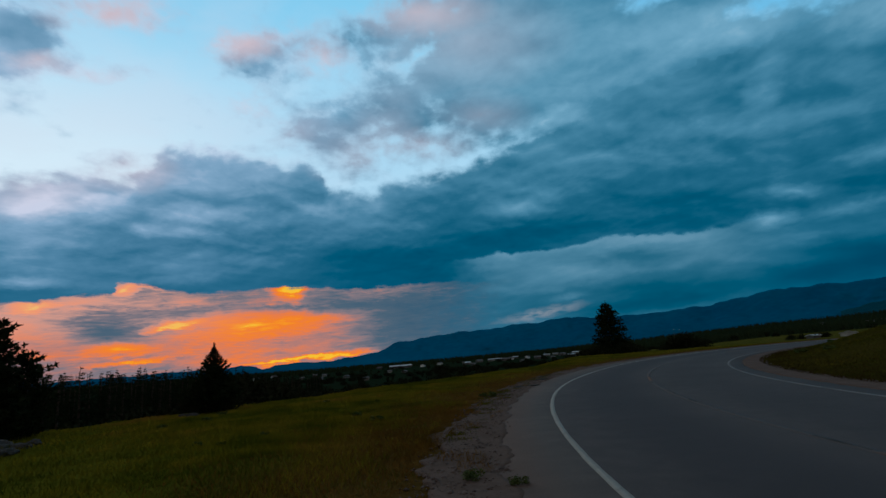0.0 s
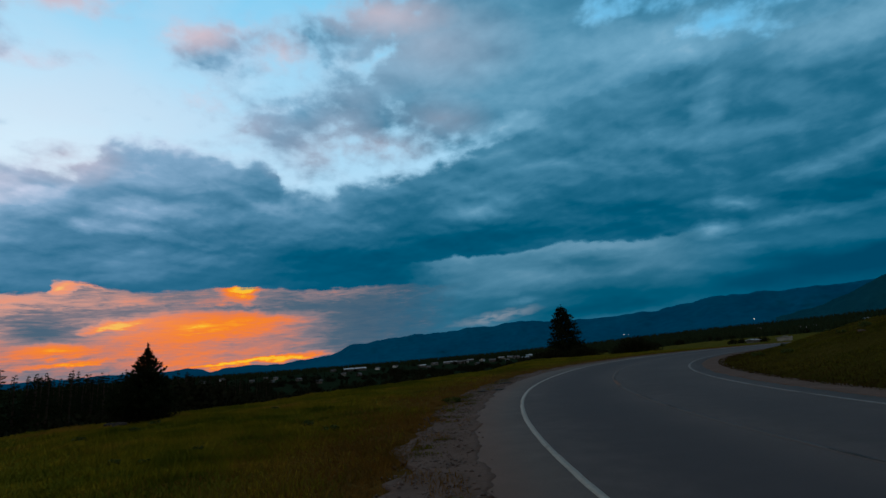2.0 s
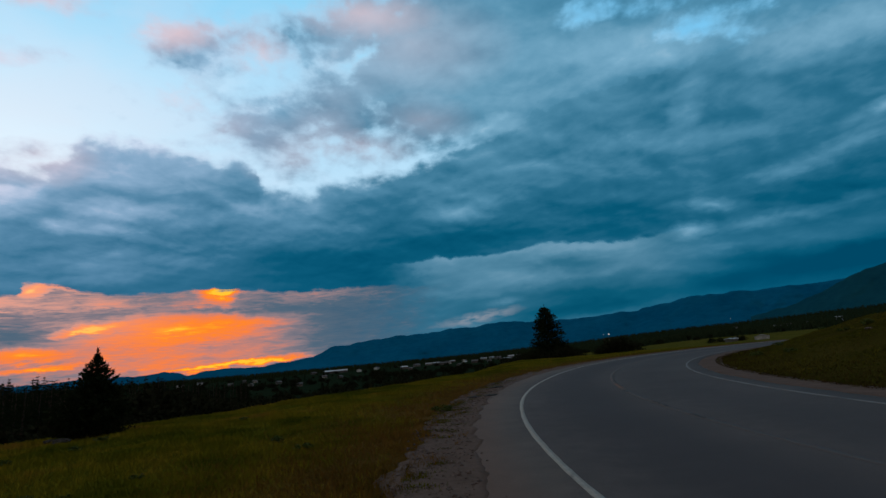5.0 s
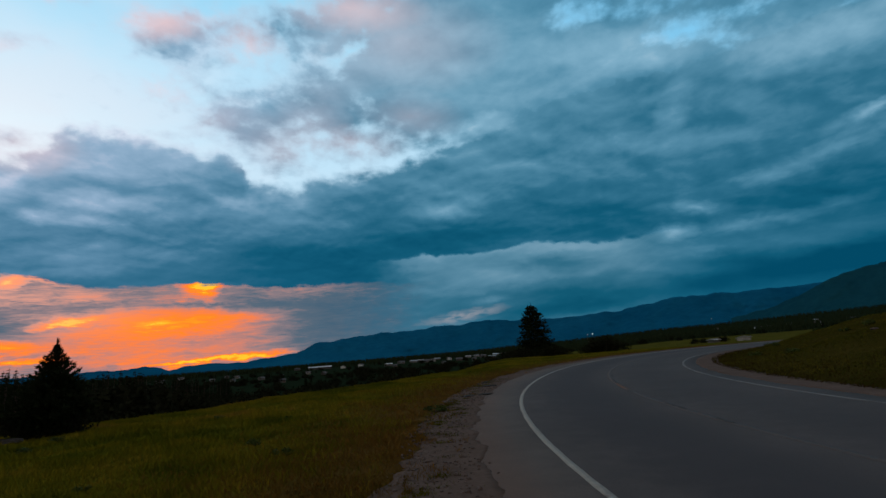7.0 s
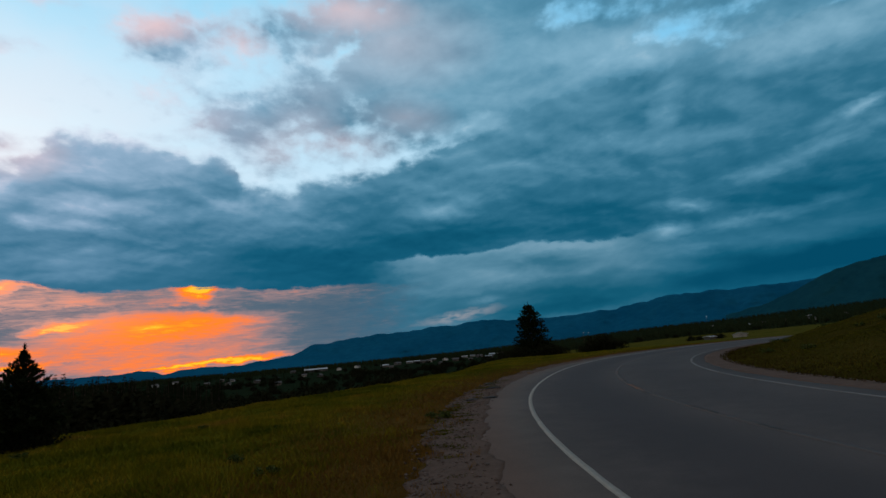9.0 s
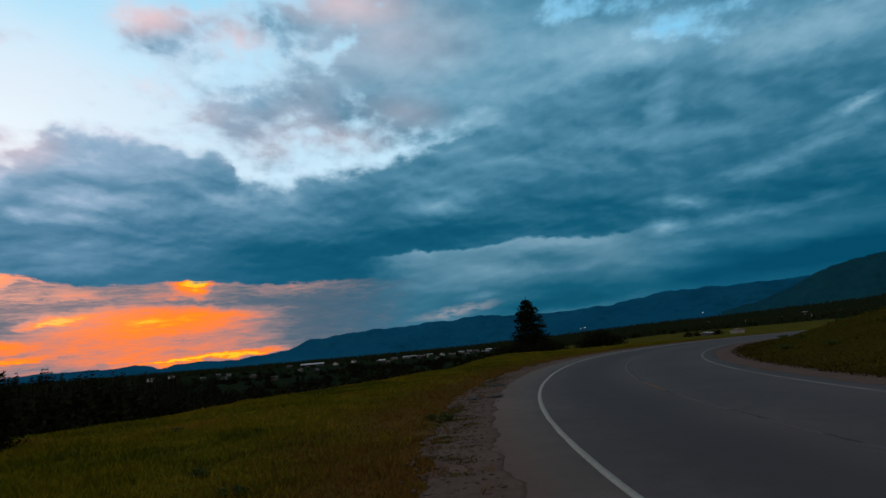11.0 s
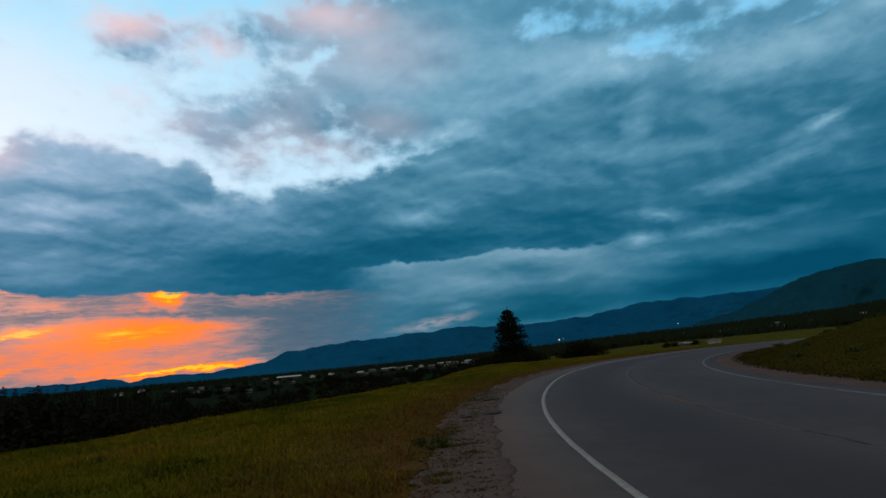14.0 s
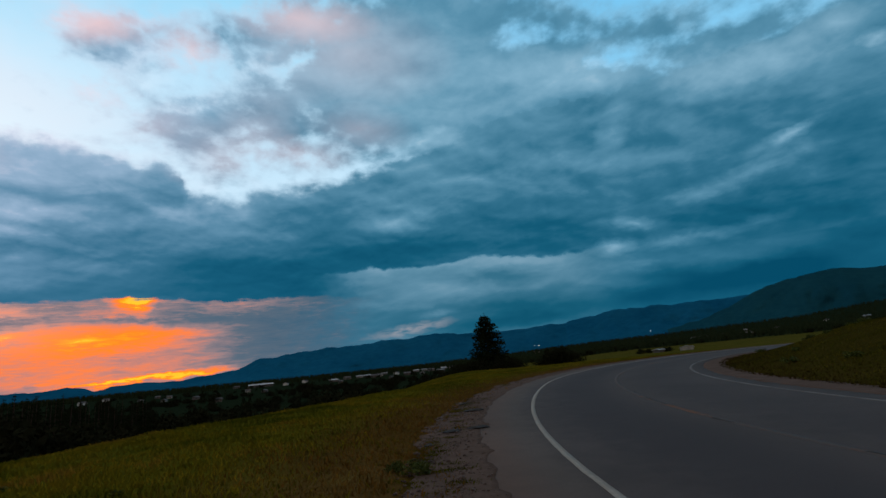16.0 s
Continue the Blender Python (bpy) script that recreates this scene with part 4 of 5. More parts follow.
def bush_meshes(seed, wide, high, clumps, leaves, leaf, mat=None):
    """Stems and a leafy crown of uneven clumps."""
    q = np.random.default_rng(seed)
    bm = bmesh.new()
    centres = []
    for i in range(clumps):
        a, f = q.uniform(0, math.tau), math.sqrt(q.random())
        h = high * q.uniform(0.25, 0.80) * (1.0 - 0.35 * f)
        c = np.array([math.cos(a) * wide * 0.40 * f, math.sin(a) * wide * 0.40 * f, h])
        centres.append((c, q.uniform(0.16, 0.30) * min(wide, high * 1.6)))
        if i % 3 == 0:
            foot = Vector((c[0] * 0.25, c[1] * 0.25, -0.1))
            end = Vector(c)
            side = Vector((0.012, 0.012, 0)) * wide
            up = Vector((-0.012, 0.012, 0)) * wide
            lower = [bm.verts.new(foot + o) for o in (side, up, -side, -up)]
            upper = [bm.verts.new(end + o * 0.3) for o in (side, up, -side, -up)]
            for k in range(4):
                bm.faces.new((lower[k], lower[(k + 1) % 4], upper[(k + 1) % 4], upper[k]))
    stems = bpy.data.meshes.new("stems")
    bm.to_mesh(stems)
    bm.free()
    stems.materials.append(M_BARK)
    pts, base = [], 0
    for c, r in centres:
        d = q.normal(0, 1, (leaves, 3))
        d /= np.linalg.norm(d, axis=1)[:, None]
        p = c + d * r * q.uniform(0.55, 1.12, (leaves, 1)) * np.array([1.1, 1.1, 0.85])
        p[:, 2] = np.maximum(p[:, 2], 0.02)
        t = q.normal(0, 1, (leaves, 3))
        t /= np.linalg.norm(t, axis=1)[:, None]
        w = np.cross(t, q.normal(0, 1, (leaves, 3)))
        w /= np.linalg.norm(w, axis=1)[:, None]
        s = leaf * q.uniform(0.6, 1.3, (leaves, 1))
        pts.append(np.stack([p - t * s * 0.5, p + w * s * 0.3, p + t * s * 0.6, p - w * s * 0.3], 1).reshape(-1, 3))
    pts = np.concatenate(pts)
    return stems, mesh_of("foliage", pts, np.arange(len(pts)).reshape(-1, 4), mat or M_LEAF)


def bush(name, meshes, x, y, turn, scale, label, category="shrub", group="", sink=0.0):
    top = new(name)
    top.empty_display_size = 0.3
    piece("stems", meshes[0], top)
    piece("foliage", meshes[1], top)
    top.matrix_basis = Matrix.Translation((x, y, float(surface_z(x, y)) - sink)) @ Matrix.Rotation(turn, 4, "Z") @ Matrix.Diagonal((scale, scale, scale, 1))
    return tagged(top, label, category, group)


# the large lone conifer beyond the bend
bx, by = bearing(-18.0, 148.0)
tree("conifer", conifer_meshes(11, 16.6, 5.0, 36, 15, 19, 0.02, 0.64, 0.60, 0.6, 0.34), bx, by, 0.4, 1.10,
            "tall dark lone conifer standing beyond the road bend", "tree", sink=0.3, stretch=0.855)
# the young pine on the edge of the meadow
tree("young_pine", conifer_meshes(5, 2.66, 1.12, 28, 13, 40, 0.0, 0.98, 0.135, 2.4, 0.36, 0.70, 0.40), -9.35, 22.4, 1.0, 1.0,
             "young dark pine at the edge of the meadow beside a boulder", "tree", sink=0.05)
pine_a = conifer_meshes(21, 4.1, 1.35, 18, 10, 26, 0.03, 0.55, 0.19, 0.3, 0.55, 0.45)
for az, dist, s, turn in ((39.2, 22.5, 0.95, 0.2), (37.0, 23.0, 0.70, 2.1), (41.5, 22.0, 0.95, 4.0), (44, 23, 0.9, 5.0), (47.5, 22, 0.9, 1.0)):
    x, y = bearing(az, dist)
    tree("pine", pine_a, x, y, turn, s, "bushy dark pine standing below the crest of the meadow", "tree", "pines at the meadow's edge", sink=0.15)

# woods on the slope below the meadow
kinds = [conifer_meshes(31 + i, 10.0, 1.9 + 0.25 * (i % 3), 28, 9, 19, 0.05, 0.95, 0.34, 0.0, 0.30, 0.0, 0.65) for i in range(5)]
q = np.random.default_rng(3)
for i in range(300):
    az = q.uniform(13, 62)
    d = q.uniform(46, 120)
    want = np.interp(az, (15, 21, 28, 36, 45, 70), (0.4, 1.35, 1.85, 2.25, 2.8, 3.6)) + q.normal(-0.12, 0.17) + (q.uniform(0.2, 0.6) if q.random() < 0.05 else 0.0)
    x, y = bearing(az, d)
    h = math.tan(radians(want)) * d - gz(x, y)
    s = float(np.clip(h / 10.0, 0.45, 1.7)) * 1.15
    tree("forest_conifer", kinds[int(q.integers(5))], x, y, q.uniform(0, 6.28), s, "dark conifer in the woods below the meadow", "tree", "woods below the meadow", sink=0.3, stretch=1 / 1.15)

shrubs = [bush_meshes(51 + i, 5.0, 3.2, 18, 120, 0.29) for i in range(3)]
far_shrubs = [bush_meshes(151 + i, 5.0, 3.2, 16, 44, 0.50) for i in range(3)]
small_bush = [bush_meshes(61 + i, 1.6, 0.7, 10, 70, 0.13, M_WEED) for i in range(2)]
for x, y, s in ((-10.0, 22.3, 0.27), (-8.75, 22.7, 0.25), (-9.5, 22.0, 0.20)):
    bush("shrub", shrubs[1], x, y, x * 2.0, s, "low dark shrub at the foot of the young pine", "shrub", "shrubs under the young pine", sink=0.1)
# undergrowth along the foot of the slope, hiding the trunks
for i in range(150):
    az = q.uniform(-6, 62)
    d = q.uniform(42, 75) if az > 14 else q.uniform(70, 130)
    x, y = bearing(az, d)
    bush("undergrowth_shrub", shrubs[int(q.integers(3))], x, y, q.uniform(0, 6.28), q.uniform(0.8, 1.35), "dark leafy shrub on the slope below the meadow", "shrub", "undergrowth on the slope", sink=0.2)
# shrubs round the lone conifer and at the far side of the bend
for az, d, s in ((-15.6, 144, 1.2), (-16.5, 141, 1.45), (-19.6, 141, 1.5), (-20.4, 144, 1.15), (-23.9, 146, 1.55), (-24.8, 143, 1.85), (-25.7, 145, 1.55), (-14.3, 150, 0.8)):
    x, y = bearing(az, d)
    bush("shrub", shrubs[int(q.integers(3))], x, y, q.uniform(0, 6.28), s, "broad dark shrub beyond the far side of the bend", "shrub", "shrubs beyond the bend", sink=0.25)

# trees in and round the small town
town_kinds = [conifer_meshes(71 + i, 9.0, 2.0, 11, 7, 4, 0.1, 0.8, 0.95, 0.2, 0.5) for i in range(3)]
for i in range(950):
    az, d = q.uniform(-17, 26), q.uniform(130, 1000) if q.random() < 0.5 else q.uniform(450, 950)
    x, y = bearing(az, d)
    # most stand low enough to leave the houses behind them in sight
    top = float(q.normal(-0.30, 0.16)) + (0.6 if q.random() < 0.14 else 0.0)
    room = math.tan(radians(top)) * d - gz(x, y)
    if q.random() < 0.4:
        s = min(q.uniform(0.45, 0.9), room / 9.0)
        if s > 0.2:
            tree("town_conifer", town_kinds[int(q.integers(3))], x, y, q.uniform(0, 6.28), s, "small dark conifer among the houses of the valley", "tree", "trees round the town", sink=0.3)
    else:
        s = min(q.uniform(0.9, 2.2), room / 3.2)
        if s > 0.3:
            bush("town_shrub", far_shrubs[int(q.integers(3))], x, y, q.uniform(0, 6.28), s, "round dark broadleaf tree among the houses", "tree", "trees round the town", sink=0.2)
for i in range(60):
    az, d = q.uniform(-60, -17), q.uniform(430, 650)
    x, y = bearing(az, d)
    bush("field_tree", far_shrubs[int(q.integers(3))], x, y, q.uniform(0, 6.28), q.uniform(0.7, 1.5), "dark broadleaf tree at the far end of the field", "tree", "trees behind the field", sink=0.2)


def build_far_woods():
    """The wooded valley floor: thousands of small conifers, too far off to tell apart."""
    q2 = np.random.default_rng(17)
    n = 26000
    az = q2.uniform(-75, 75, n)
    d = 400 * (2900 / 400) ** q2.random(n)
    x, y = -np.sin(np.radians(az)) * d, np.cos(np.radians(az)) * d
    keep = ((waves(x, y, 140.0, 5.0) + 0.35 * waves(x, y, 37.0, 1.0) > -0.25) & ((d > 1000) | ((az > 26) & (d > 640)))) | (d > 1300) | ((az < -18) & (d > 470))
    x, y, d = x[keep], y[keep], d[keep]
    n = len(x)
    z = ground_z(x, y) - 0.5
    h = q2.uniform(7, 13, n) * (1 + d / 5000) * np.where(az[keep] < -17, 0.55, 0.85)
    rad = h * q2.uniform(0.16, 0.30, n)
    verts, faces = [], []
    for tier, (lo, hi, wide) in enumerate(((0.05, 0.55, 1.0), (0.32, 0.80, 0.72), (0.6, 1.0, 0.45))):
        turn = q2.uniform(0, 6.28, n)
        ring = np.stack([np.stack([x + np.cos(turn + k * 1.2566) * rad * wide * q2.uniform(0.6, 1.2, n), y + np.sin(turn + k * 1.2566) * rad * wide * q2.uniform(0.6, 1.2, n), z + h * (lo + q2.uniform(-0.05, 0.05, n))], -1) for k in range(5)], 1)
        tip = np.stack([x, y, z + h * hi], -1)[:, None]
        verts.append(np.concatenate([ring, tip], 1).reshape(-1, 3))
        b = np.arange(n)[:, None] * 6 + tier * n * 6
        for k in range(5):
            faces.append(np.concatenate([b + k, b + (k + 1) % 5, b + 5], 1))
    ob = new("valley_woods", mesh_of("valley_woods", np.concatenate(verts), np.concatenate(faces), M_NEEDLE))
    tagged(ob, "dark belt of conifer woods across the valley floor", "woods", kind="stuff")


build_far_woods()


# ---- houses ----


def house_meshes(w, d, h, rise, roof_mat, wall_mat=None):
    """A gabled house built once: walls, roof slabs with eaves, windows and a door."""
    top = new("house")
    bm = bmesh.new()
    pts = [(-w / 2, -d / 2), (w / 2, -d / 2), (w / 2, d / 2), (-w / 2, d / 2)]
    low = [bm.verts.new((x, y, -1.0)) for x, y in pts]
    up = [bm.verts.new((x, y, h)) for x, y in pts]
    ga, gb = bm.verts.new((-w / 2, 0, h + rise)), bm.verts.new((w / 2, 0, h + rise))
    bm.faces.new((low[0], low[1], up[1], up[0]))
    bm.faces.new((low[2], low[3], up[3], up[2]))
    bm.faces.new((low[1], low[2], up[2], gb, up[1]))
    bm.faces.new((low[3], low[0], up[0], ga, up[3]))
    part("wall", bm, wall_mat or M_WALL, top)
    for s in (-1, 1):
        bm = bmesh.new()
        e = 0.5
        run = d / 2 + e
        drop = rise * run / (d / 2)
        prof = [(0, h + rise + 0.03), (s * run, h + rise - drop + 0.03), (s * run, h + rise - drop + 0.25), (0, h + rise + 0.27)]
        a = [bm.verts.new((-w / 2 - e, y, z)) for y, z in prof]
        b = [bm.verts.new((w / 2 + e, y, z)) for y, z in prof]
        for k in range(4):
            bm.faces.new((a[k], a[(k + 1) % 4], b[(k + 1) % 4], b[k]))
        bm.faces.new(a)
        bm.faces.new(b[::-1])
        bmesh.ops.recalc_face_normals(bm, faces=bm.faces)
        part("roof", bm, roof_mat, top)
    count = max(2, int(w / 3.2))
    for k in range(count):
        x = -w / 2 + (k + 0.5) * w / count
        if k == count // 2:
            part("door", box(bmesh.new(), x - 0.5, x + 0.5, -d / 2 - 0.06, -d / 2 + 0.02, 0.05, 2.1), M_DOOR, top)
        else:
            win = part("window", box(bmesh.new(), x - 0.7, x + 0.7, -d / 2 - 0.05, -d / 2 + 0.02, 0.9, 2.1), M_WALL, top)
            part("pane", box(bmesh.new(), x - 0.6, x + 0.6, -d / 2 - 0.07, -d / 2 - 0.04, 1.0, 2.0), M_PANE, win)
    return top


def settle(ob, az, dist, turn, label, group, category="house", lift=0.0):
    x, y = bearing(az, dist)
    ob.matrix_basis = Matrix.Translation((x, y, gz(x, y) + lift)) @ Matrix.Rotation(radians(turn), 4, "Z")
    return tagged(ob, label, category, group)


barn = house_meshes(34.0, 14.0, 3.0, 1.6, M_ROOF_PALE)
barn.name = "long_shed"
settle(barn, 4.6, 840, 8, "long low building with a pale metal roof in the town", "", "shed")
cottage = house_meshes(7.0, 6.0, 2.3, 1.5, M_ROOF_DARK, M_WHITE_WALL)
settle(cottage, 2.2, 780, 80, "small pale house with a dark gabled roof", "houses of the valley town")
bungalow = house_meshes(9.5, 7.0, 2.4, 1.0, M_ROOF_PALE)
settle(bungalow, -2.6, 720, 10, "low house with a pale roof in the valley town", "houses of the valley town")
farm = house_meshes(8.5, 7.0, 2.4, 1.6, M_ROOF_DARK)
settle(farm, -6.8, 770, -20, "light-walled house with a dark roof in the valley", "houses of the valley town")
for proto, az, dist, turn in ((cottage, 0.3, 860, 50), (farm, -4.0, 800, 30), (bungalow, -5.3, 830, 5), (bungalow, -6.1, 850, -10), (cottage, -7.4, 800, 20), (bungalow, -7.9, 950, 12),
                              (cottage, -9.2, 820, 65), (farm, -10.3, 720, 0), (bungalow, -11.3, 900, 8), (bungalow, -12.2, 960, 0), (farm, -12.9, 820, 40), (bungalow, -14.3, 880, 4), (bungalow, -13.9, 700, -12), (farm, -15.2, 840, 22),
                              (cottage, 17.8, 840, 12), (cottage, 19.5, 750, 33), (farm, 6.9, 980, 20),
                              (farm, -40.9, 840, 15), (cottage, -42.4, 900, -25), (bungalow, -44.5, 1140, 5), (farm, -47.0, 960, 30), (cottage, -36.5, 1150, 0), (bungalow, -53.6, 1050, 10), (cottage, -50.8, 1140, 50), (cottage, -39.8, 800, 20), (cottage, -40.3, 820, -30), (cottage, -44.1, 780, 10), (cottage, -44.6, 800, 60)):
    c = copy_thing(proto, Matrix())
    settle(c, az, dist, turn + az, proto["label"], "houses of the valley town")
hut = house_meshes(4.6, 4.0, 1.9, 0.9, M_ROOF_DARK)
hut.name = "outbuilding"
settle(hut, 15.0, 620, 10, "small pale outbuilding among dark trees", "outbuildings of the valley town", "outbuilding")
for az, dist, turn in ((13.1, 560, 70), (13.7, 720, 20), (12.7, 680, -15), (10.4, 550, 40), (8.5, 600, 80), (8.4, 430, 10), (5.8, 620, 5), (4.2, 560, 60), (-3.3, 650, 15), (-8.6, 640, 50), (-11.9, 690, 20)):
    settle(copy_thing(hut, Matrix()), az, dist, turn + az, hut["label"], "outbuildings of the valley town", "outbuilding")
mobile = house_meshes(6.4, 3.2, 1.2, 0.35, M_ROOF_PALE)
mobile.name = "mobile_home"
settle(mobile, -35.6, 300, 28, "white mobile home at the far edge of the field", "", "mobile home")
flat = house_meshes(12.0, 6.0, 1.2, 0.8, M_ROOF_PALE)
flat.name = "low_shed"
settle(flat, -38.1, 300, 52, "low shed with a pale roof on the field", "", "shed")
for az, d in ((-34.6, 306), (-36.0, 308), (-36.5, 303), (-33.9, 300)):
    x, y = bearing(az, d)
    bush("yard_tree", far_shrubs[int(q.integers(3))], x, y, q.uniform(0, 6.28), 0.9, "dark round tree beside the mobile home", "tree", "trees by the mobile home", sink=0.2)


def yard_lamp(az, dist, high):
    x, y = bearing(az, dist)
    top = new("yard_lamp")
    bm = bmesh.new()
    bmesh.ops.create_cone(bm, cap_ends=True, segments=8, radius1=0.14, radius2=0.08, depth=high, matrix=Matrix.Translation((0, 0, high / 2)))
    part("pole", bm, M_WOOD, top)
    bm = bmesh.new()
    bmesh.ops.create_cone(bm, cap_ends=True, segments=8, radius1=0.06, radius2=0.05, depth=1.6, matrix=Matrix.Translation((0.7, 0, high - 0.1)) @ Matrix.Rotation(radians(90), 4, "Y"))
    part("arm", bm, M_WOOD, top)
    bm = bmesh.new()
    bmesh.ops.create_uvsphere(bm, u_segments=10, v_segments=6, radius=0.6, matrix=Matrix.Translation((1.4, 0, high - 0.3)) @ Matrix.Diagonal((1, 1, 0.6, 1)))
    part("globe", bm, M_LAMP, top, "glowing warm lamp globe")
    top.matrix_basis = Matrix.Translation((x, y, gz(x, y)))
    tagged(top, "lit yard lamp on a pole in the distant woods", "lamp", "lamps across the valley")


for az, dist, high in ((-24.2, 1150, 22), (-24.7, 1160, 22), (-36.2, 1450, 22)):
    yard_lamp(az, dist, high)


# ---- near ground cover ----


def blades(name, label, pts, height, width, mat, seed, lean=0.45):
    """Grass: one curved blade at each point."""
    q3 = np.random.default_rng(seed)
    n = len(pts)
    base = np.column_stack([pts, surface_z(pts[:, 0], pts[:, 1]) - 0.012])
    a, b = q3.uniform(0, 6.2832, n), q3.uniform(0, 6.2832, n)
    h = height * q3.uniform(0.45, 1.25, n)
    side = np.stack([np.cos(a), np.sin(a), np.zeros(n)], -1) * (width * q3.uniform(0.6, 1.4, n))[:, None]
    out = np.stack([np.cos(b), np.sin(b), np.zeros(n)], -1) * (h * lean * q3.uniform(0.2, 1.3, n))[:, None]
    up = np.zeros((n, 3))
    up[:, 2] = h
    mid = base + up * 0.6 + out * 0.35
    verts = np.stack([base - side, base + side, mid + side * 0.7, mid - side * 0.7, base + up + out], 1).reshape(-1, 3)
    k = np.arange(n)[:, None] * 5
    faces = np.concatenate([np.concatenate([k, k + 1, k + 2], 1), np.concatenate([k, k + 2, k + 3], 1), np.concatenate([k + 3, k + 2, k + 4], 1)])
    ob = new(name, mesh_of(name, verts, faces, mat))
    tagged(ob, label, "grass", kind="stuff")


def scatter(n, seed, inside):
    """Points in front of the path, thinning out with distance, where the test holds."""
    q4 = np.random.default_rng(seed)
    az = np.radians(q4.uniform(-62, 46, n))
    d = 3.5 * (75 / 3.5) ** q4.random(n)
    along = q4.uniform(0, 11, n)
    x, y = np.sin(-az) * d - 0.3, np.cos(az) * d + along
    keep = inside(x, y, bend_radius(x, y), q4.random(n))
    return np.stack([x[keep], y[keep]], -1), d[keep]


def edge(x, y):
    return 62.22 + 0.42 * waves(x, y, 1.6, 3.0) + 0.25 * waves(x, y, 0.5, 1.0)


meadow, md = scatter(500000, 41, lambda x, y, r, c: (r > edge(x, y) + 0.4) & (c < np.clip(0.06 + (r - 63.0) / 5.0 + 0.3 * waves(x, y, 1.7, 5.0), 0.05, 1)))
blades("meadow_grass", "olive green meadow grass on the slope", meadow, 0.05 + 0.05 * (1 + waves(meadow[:, 0], meadow[:, 1], 1.3, 4.0)), 0.0020 + 0.00048 * md, M_GRASS, 5, 0.9)
dry, dd = scatter(330000, 43, lambda x, y, r, c: (r > edge(x, y) - 0.9 * (waves(x, y, 0.8, 7.0) > 0.35)) & (r > 61.2) & (r < 68) & (c < np.clip((67.2 - r) / 4.5, 0, 1) * np.where(r < edge(x, y), 0.35, 1.0)))
blades("dry_grass", "dry brownish grass along the gravel verge", dry, 0.04 + 0.04 * (1 + waves(dry[:, 0], dry[:, 1], 1.3, 2.0)), 0.0022 + 0.0004 * dd, M_DRY, 6, 1.0)
bank, bd = scatter(420000, 47, lambda x, y, r, c: (r < 51.0 + 0.2 * waves(x, y, 0.9, 2.0)) & (r > 30) & (y > 4) & (c < np.clip(0.3 + (50.5 - r) / 6, 0.3, 1)))
blades("bank_grass", "grass on the bank inside the bend", bank, 0.035 + 0.04 * (1 + waves(bank[:, 0], bank[:, 1], 2.0, 1.0)), 0.003 + 0.0005 * bd, M_SHADED_GRASS, 8, 1.0)
# dry grass at the bank's foot, its shade painted in by the darker colour
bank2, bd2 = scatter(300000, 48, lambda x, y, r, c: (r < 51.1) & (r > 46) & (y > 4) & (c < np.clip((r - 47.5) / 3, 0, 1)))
blades("dry_bank_grass", "dry brown grass at the foot of the bank", bank2, 0.035 + 0.03 * (1 + waves(bank2[:, 0], bank2[:, 1], 1.6, 6.0)), 0.003 + 0.0006 * bd2, M_SHADED_DRY, 9, 1.0)


def build_tufts():
    """Ragged clumps of dark grass and litter that have crept onto the gravel."""
    q6 = np.random.default_rng(83)
    pts = []
    for k in range(230):
        s, r = q6.uniform(0, 34), 61.45 + 1.0 * q6.random() ** 0.7
        if noise.noise((s * 0.45, r * 0.8, 4.0)) < -0.05:
            continue
        n = int(q6.integers(25, 90))
        ds, dr = q6.normal(0, 0.05, n), q6.normal(0, q6.uniform(0.07, 0.20), n)
        pts += [on_bend(s + a, r + b) for a, b in zip(ds, dr)]
    pts = np.array(pts)
    blades("verge_tufts", "dark ragged grass tufts creeping over the gravel", pts, 0.05, 0.007, M_SHADED_GRASS, 15, 1.2)


build_tufts()


def build_chips():
    """Loose stone chips on the verge."""
    q5 = np.random.default_rng(29)
    n = 9000
    s = np.where(q5.random(n) < 0.75, q5.uniform(0, 26, n), q5.uniform(26, 60, n))
    r = 61.1 + 1.2 * q5.random(n) ** 0.8 + q5.normal(0, 0.12, n)
    pts = np.array([on_bend(a, b) for a, b in zip(s, r)])
    clumped = waves(pts[:, 0], pts[:, 1], 0.35, 2.0) > q5.uniform(-1.0, 0.6, n)
    pts, n = pts[clumped], int(clumped.sum())
    size = 0.010 + 0.040 * q5.random(n) ** 4
    z = road_z(pts[:, 0], pts[:, 1]) + 0.004
    octa = np.array([(1, 0, 0), (0, 1, 0), (-1, 0, 0), (0, -1, 0), (0, 0, 0.7), (0, 0, -0.5)])
    verts = octa[None] * size[:, None, None] * q5.uniform(0.6, 1.4, (n, 6, 1))
    a = q5.uniform(0, 6.28, n)
    c, w = np.cos(a)[:, None], np.sin(a)[:, None]
    verts = np.stack([verts[..., 0] * c - verts[..., 1] * w, verts[..., 0] * w + verts[..., 1] * c, verts[..., 2]], -1)
    verts = verts + np.column_stack([pts, z])[:, None]
    tri = np.array([(0, 1, 4), (1, 2, 4), (2, 3, 4), (3, 0, 4), (1, 0, 5), (2, 1, 5), (3, 2, 5), (0, 3, 5)])
    faces = (np.arange(n)[:, None, None] * 6 + tri[None]).reshape(-1, 3)
    ob = new("gravel_chips", mesh_of("gravel_chips", verts.reshape(-1, 3), faces, M_STONE))
    tagged(ob, "loose stone chips scattered over the verge", "gravel", kind="stuff")


build_chips()


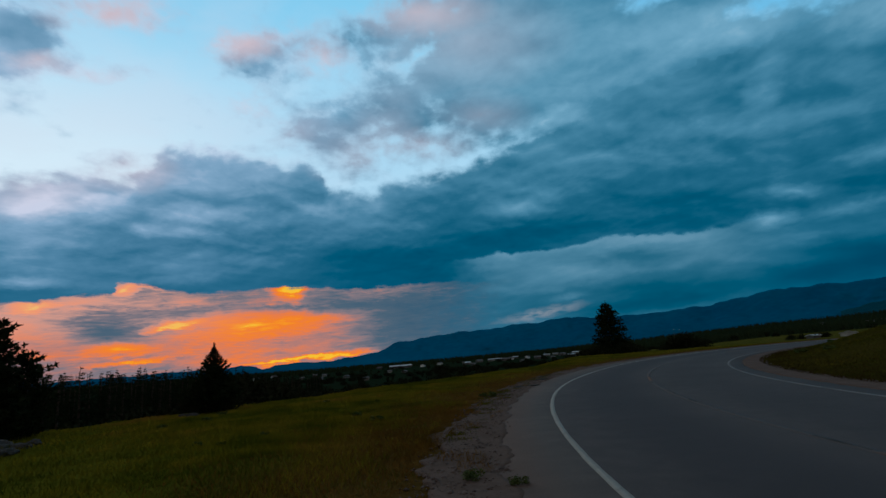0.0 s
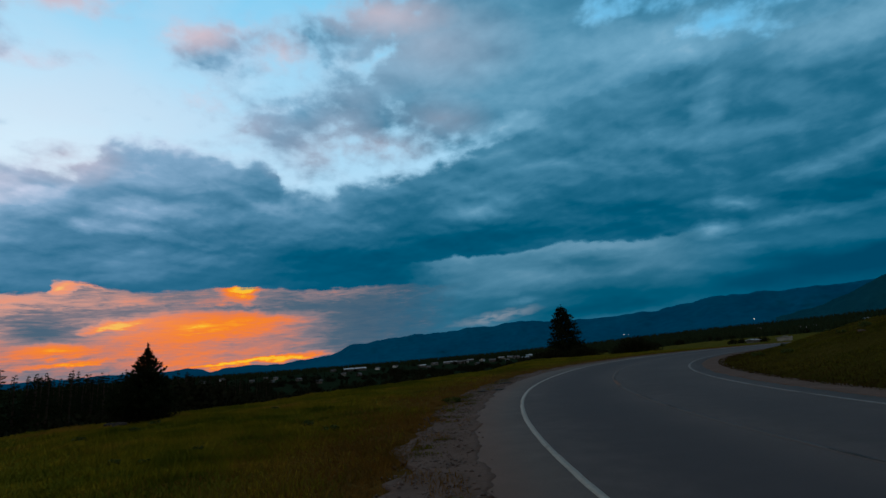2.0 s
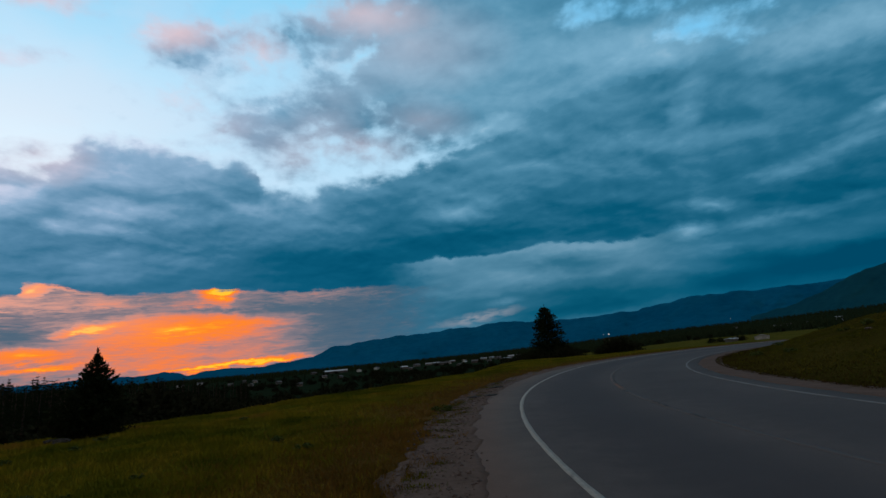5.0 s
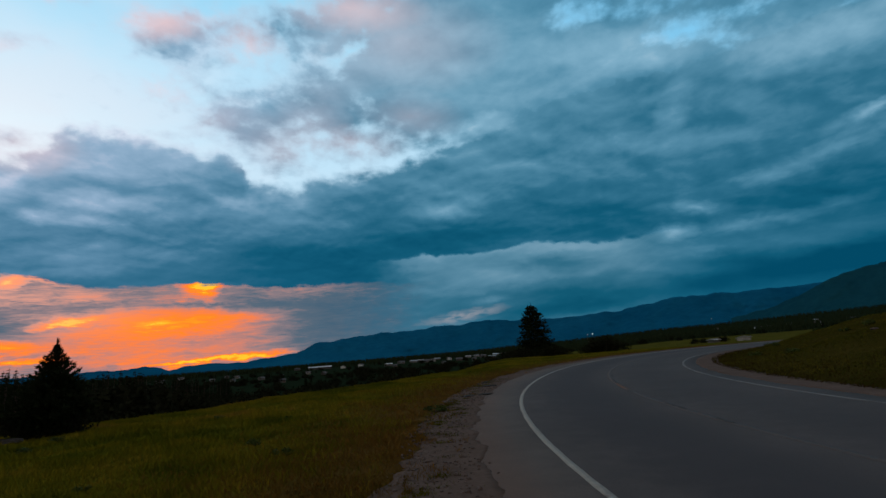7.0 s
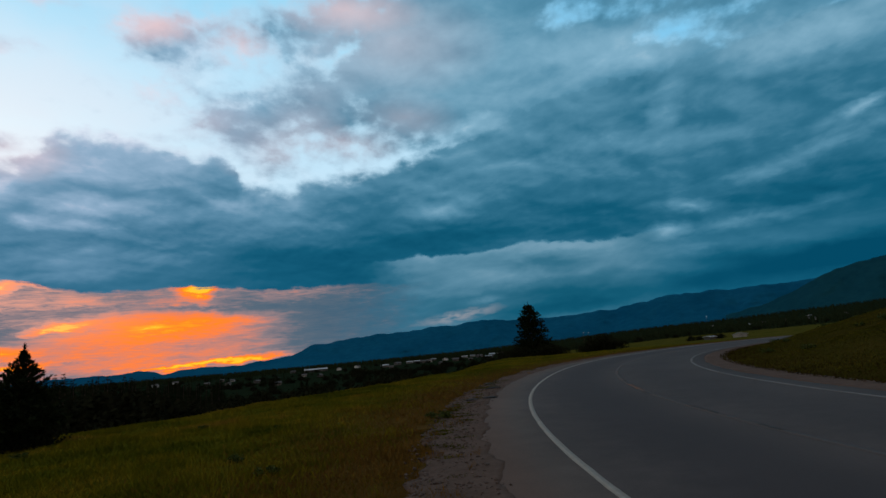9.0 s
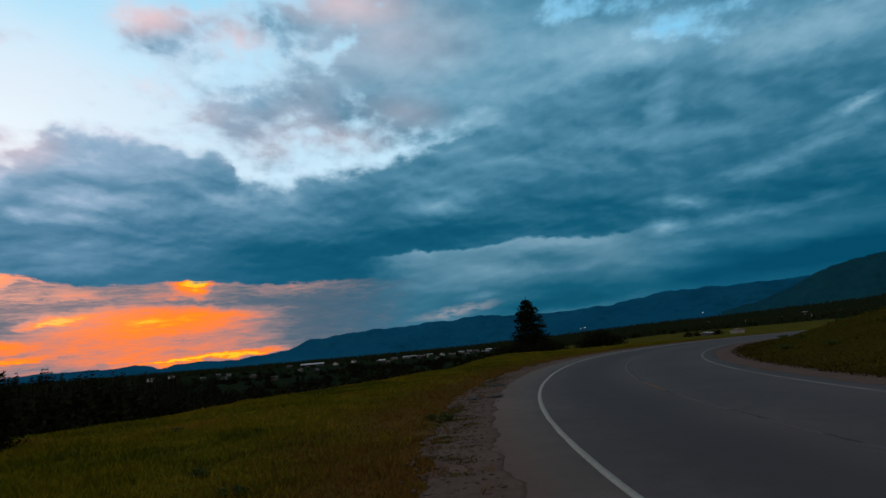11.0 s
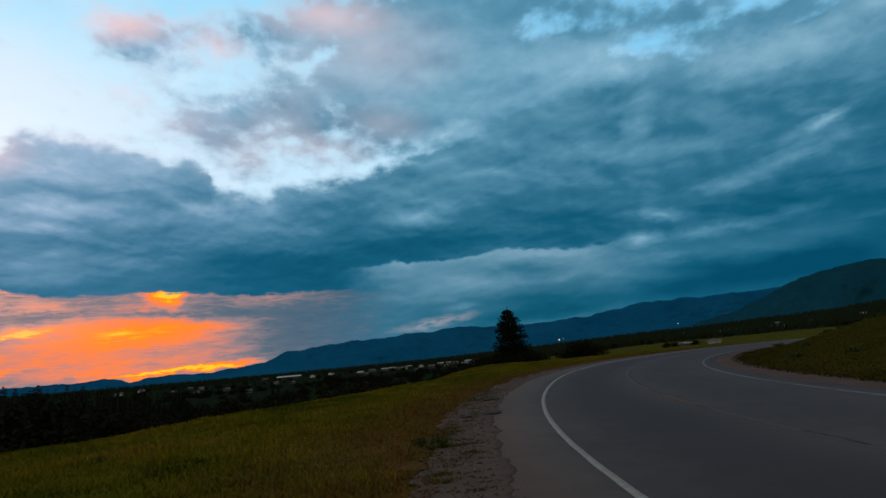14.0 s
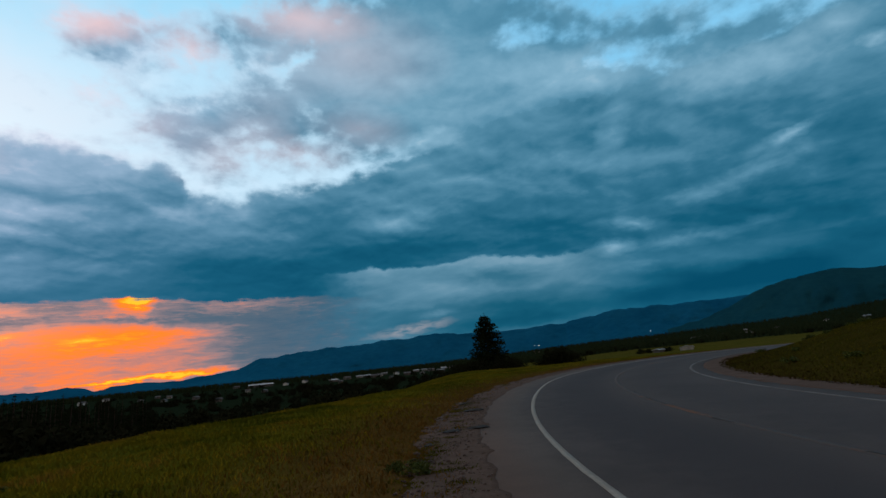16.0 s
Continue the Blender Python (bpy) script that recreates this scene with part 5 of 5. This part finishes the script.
def lump(name, x, y, size, flat_, mat, label, category, seed, group="", turn=0.0):
    """A rough stone or clod, half sunk into the ground."""
    bm = bmesh.new()
    bmesh.ops.create_icosphere(bm, subdivisions=3, radius=1.0)
    for w in bm.verts:
        n = noise.fractal(w.co * 1.3 + Vector((seed * 3.7, seed, 0)), 0.8, 2.0, 4)
        w.co *= 1 + 0.30 * n
        w.co.z *= flat_
    ob = part(name, bm, mat)
    ob.matrix_basis = Matrix.Translation((x, y, max(gz(x, y), float(road_z(x, y)) + 0.004 if bend_radius(x, y) < 62.6 else -99) + size * flat_ * 0.35)) @ Matrix.Rotation(turn, 4, "Z") @ Matrix.Diagonal((size * 1.5, size, size, 1))
    tagged(ob, label, category, group)


lump("boulder", -9.6, 21.2, 0.18, 0.6, M_ROCK, "grey boulder at the foot of the young pine", "rock", 2)
lump("boulder", -10.1, 21.5, 0.13, 0.6, M_ROCK, "grey boulder at the foot of the young pine", "rock", 5)
for i, (az, d, s) in enumerate(((36.6, 18.6, 0.18), (37.6, 17.6, 0.22), (35.8, 19.2, 0.16), (39.0, 17.2, 0.2), (38.0, 19.4, 0.3))):
    x, y = bearing(az, d)
    lump("boulder", x, y, s, 0.6, M_ROCK, "pale weathered boulder half hidden under dark pines", "rock", 10 + i, "boulders under the pines", i * 1.3)
for i, (x, y, s) in enumerate(((4.05, 24.0, 0.17), (5.16, 27.8, 0.22), (3.38, 23.9, 0.16), (5.6, 30.4, 0.15), (2.5, 22.4, 0.10))):
    lump("soil_clod", x, y, s, 0.20, M_TAR, "dark flat clod of soil on the verge", "clod", 20 + i, "clods on the verge", 0.3 * i)
for x, y, s in ((0.95, 7.5, 0.16), (0.42, 7.9, 0.20), (1.75, 20.0, 0.30), (1.5, 20.5, 0.22)):
    bush("weed", small_bush[0], x, y, x * 3, s, "small green weed growing in the gravel", "weed", "weeds on the verge")
for i in range(12):
    az, d = q.uniform(4, 36), q.uniform(9, 22)
    x, y = bearing(az, d)
    y += 4
    bush("meadow_weed", small_bush[int(i % 2)], x, y, q.uniform(0, 6.28), q.uniform(0.12, 0.24), "low green weed among the meadow grass", "weed", "weeds in the meadow")
for i in range(24):
    x, y = on_bend(q.uniform(22, 70), q.uniform(40, 49.5))
    bush("bank_weed", small_bush[int(i % 2)], x, y, q.uniform(0, 6.28), q.uniform(0.25, 0.6), "low dark weed on the grassy bank", "weed", "weeds on the bank")
lump("pale_stone", 21.6, 24.5, 0.11, 0.6, M_STONE, "pale stone lying in the grass of the bank", "rock", 40)
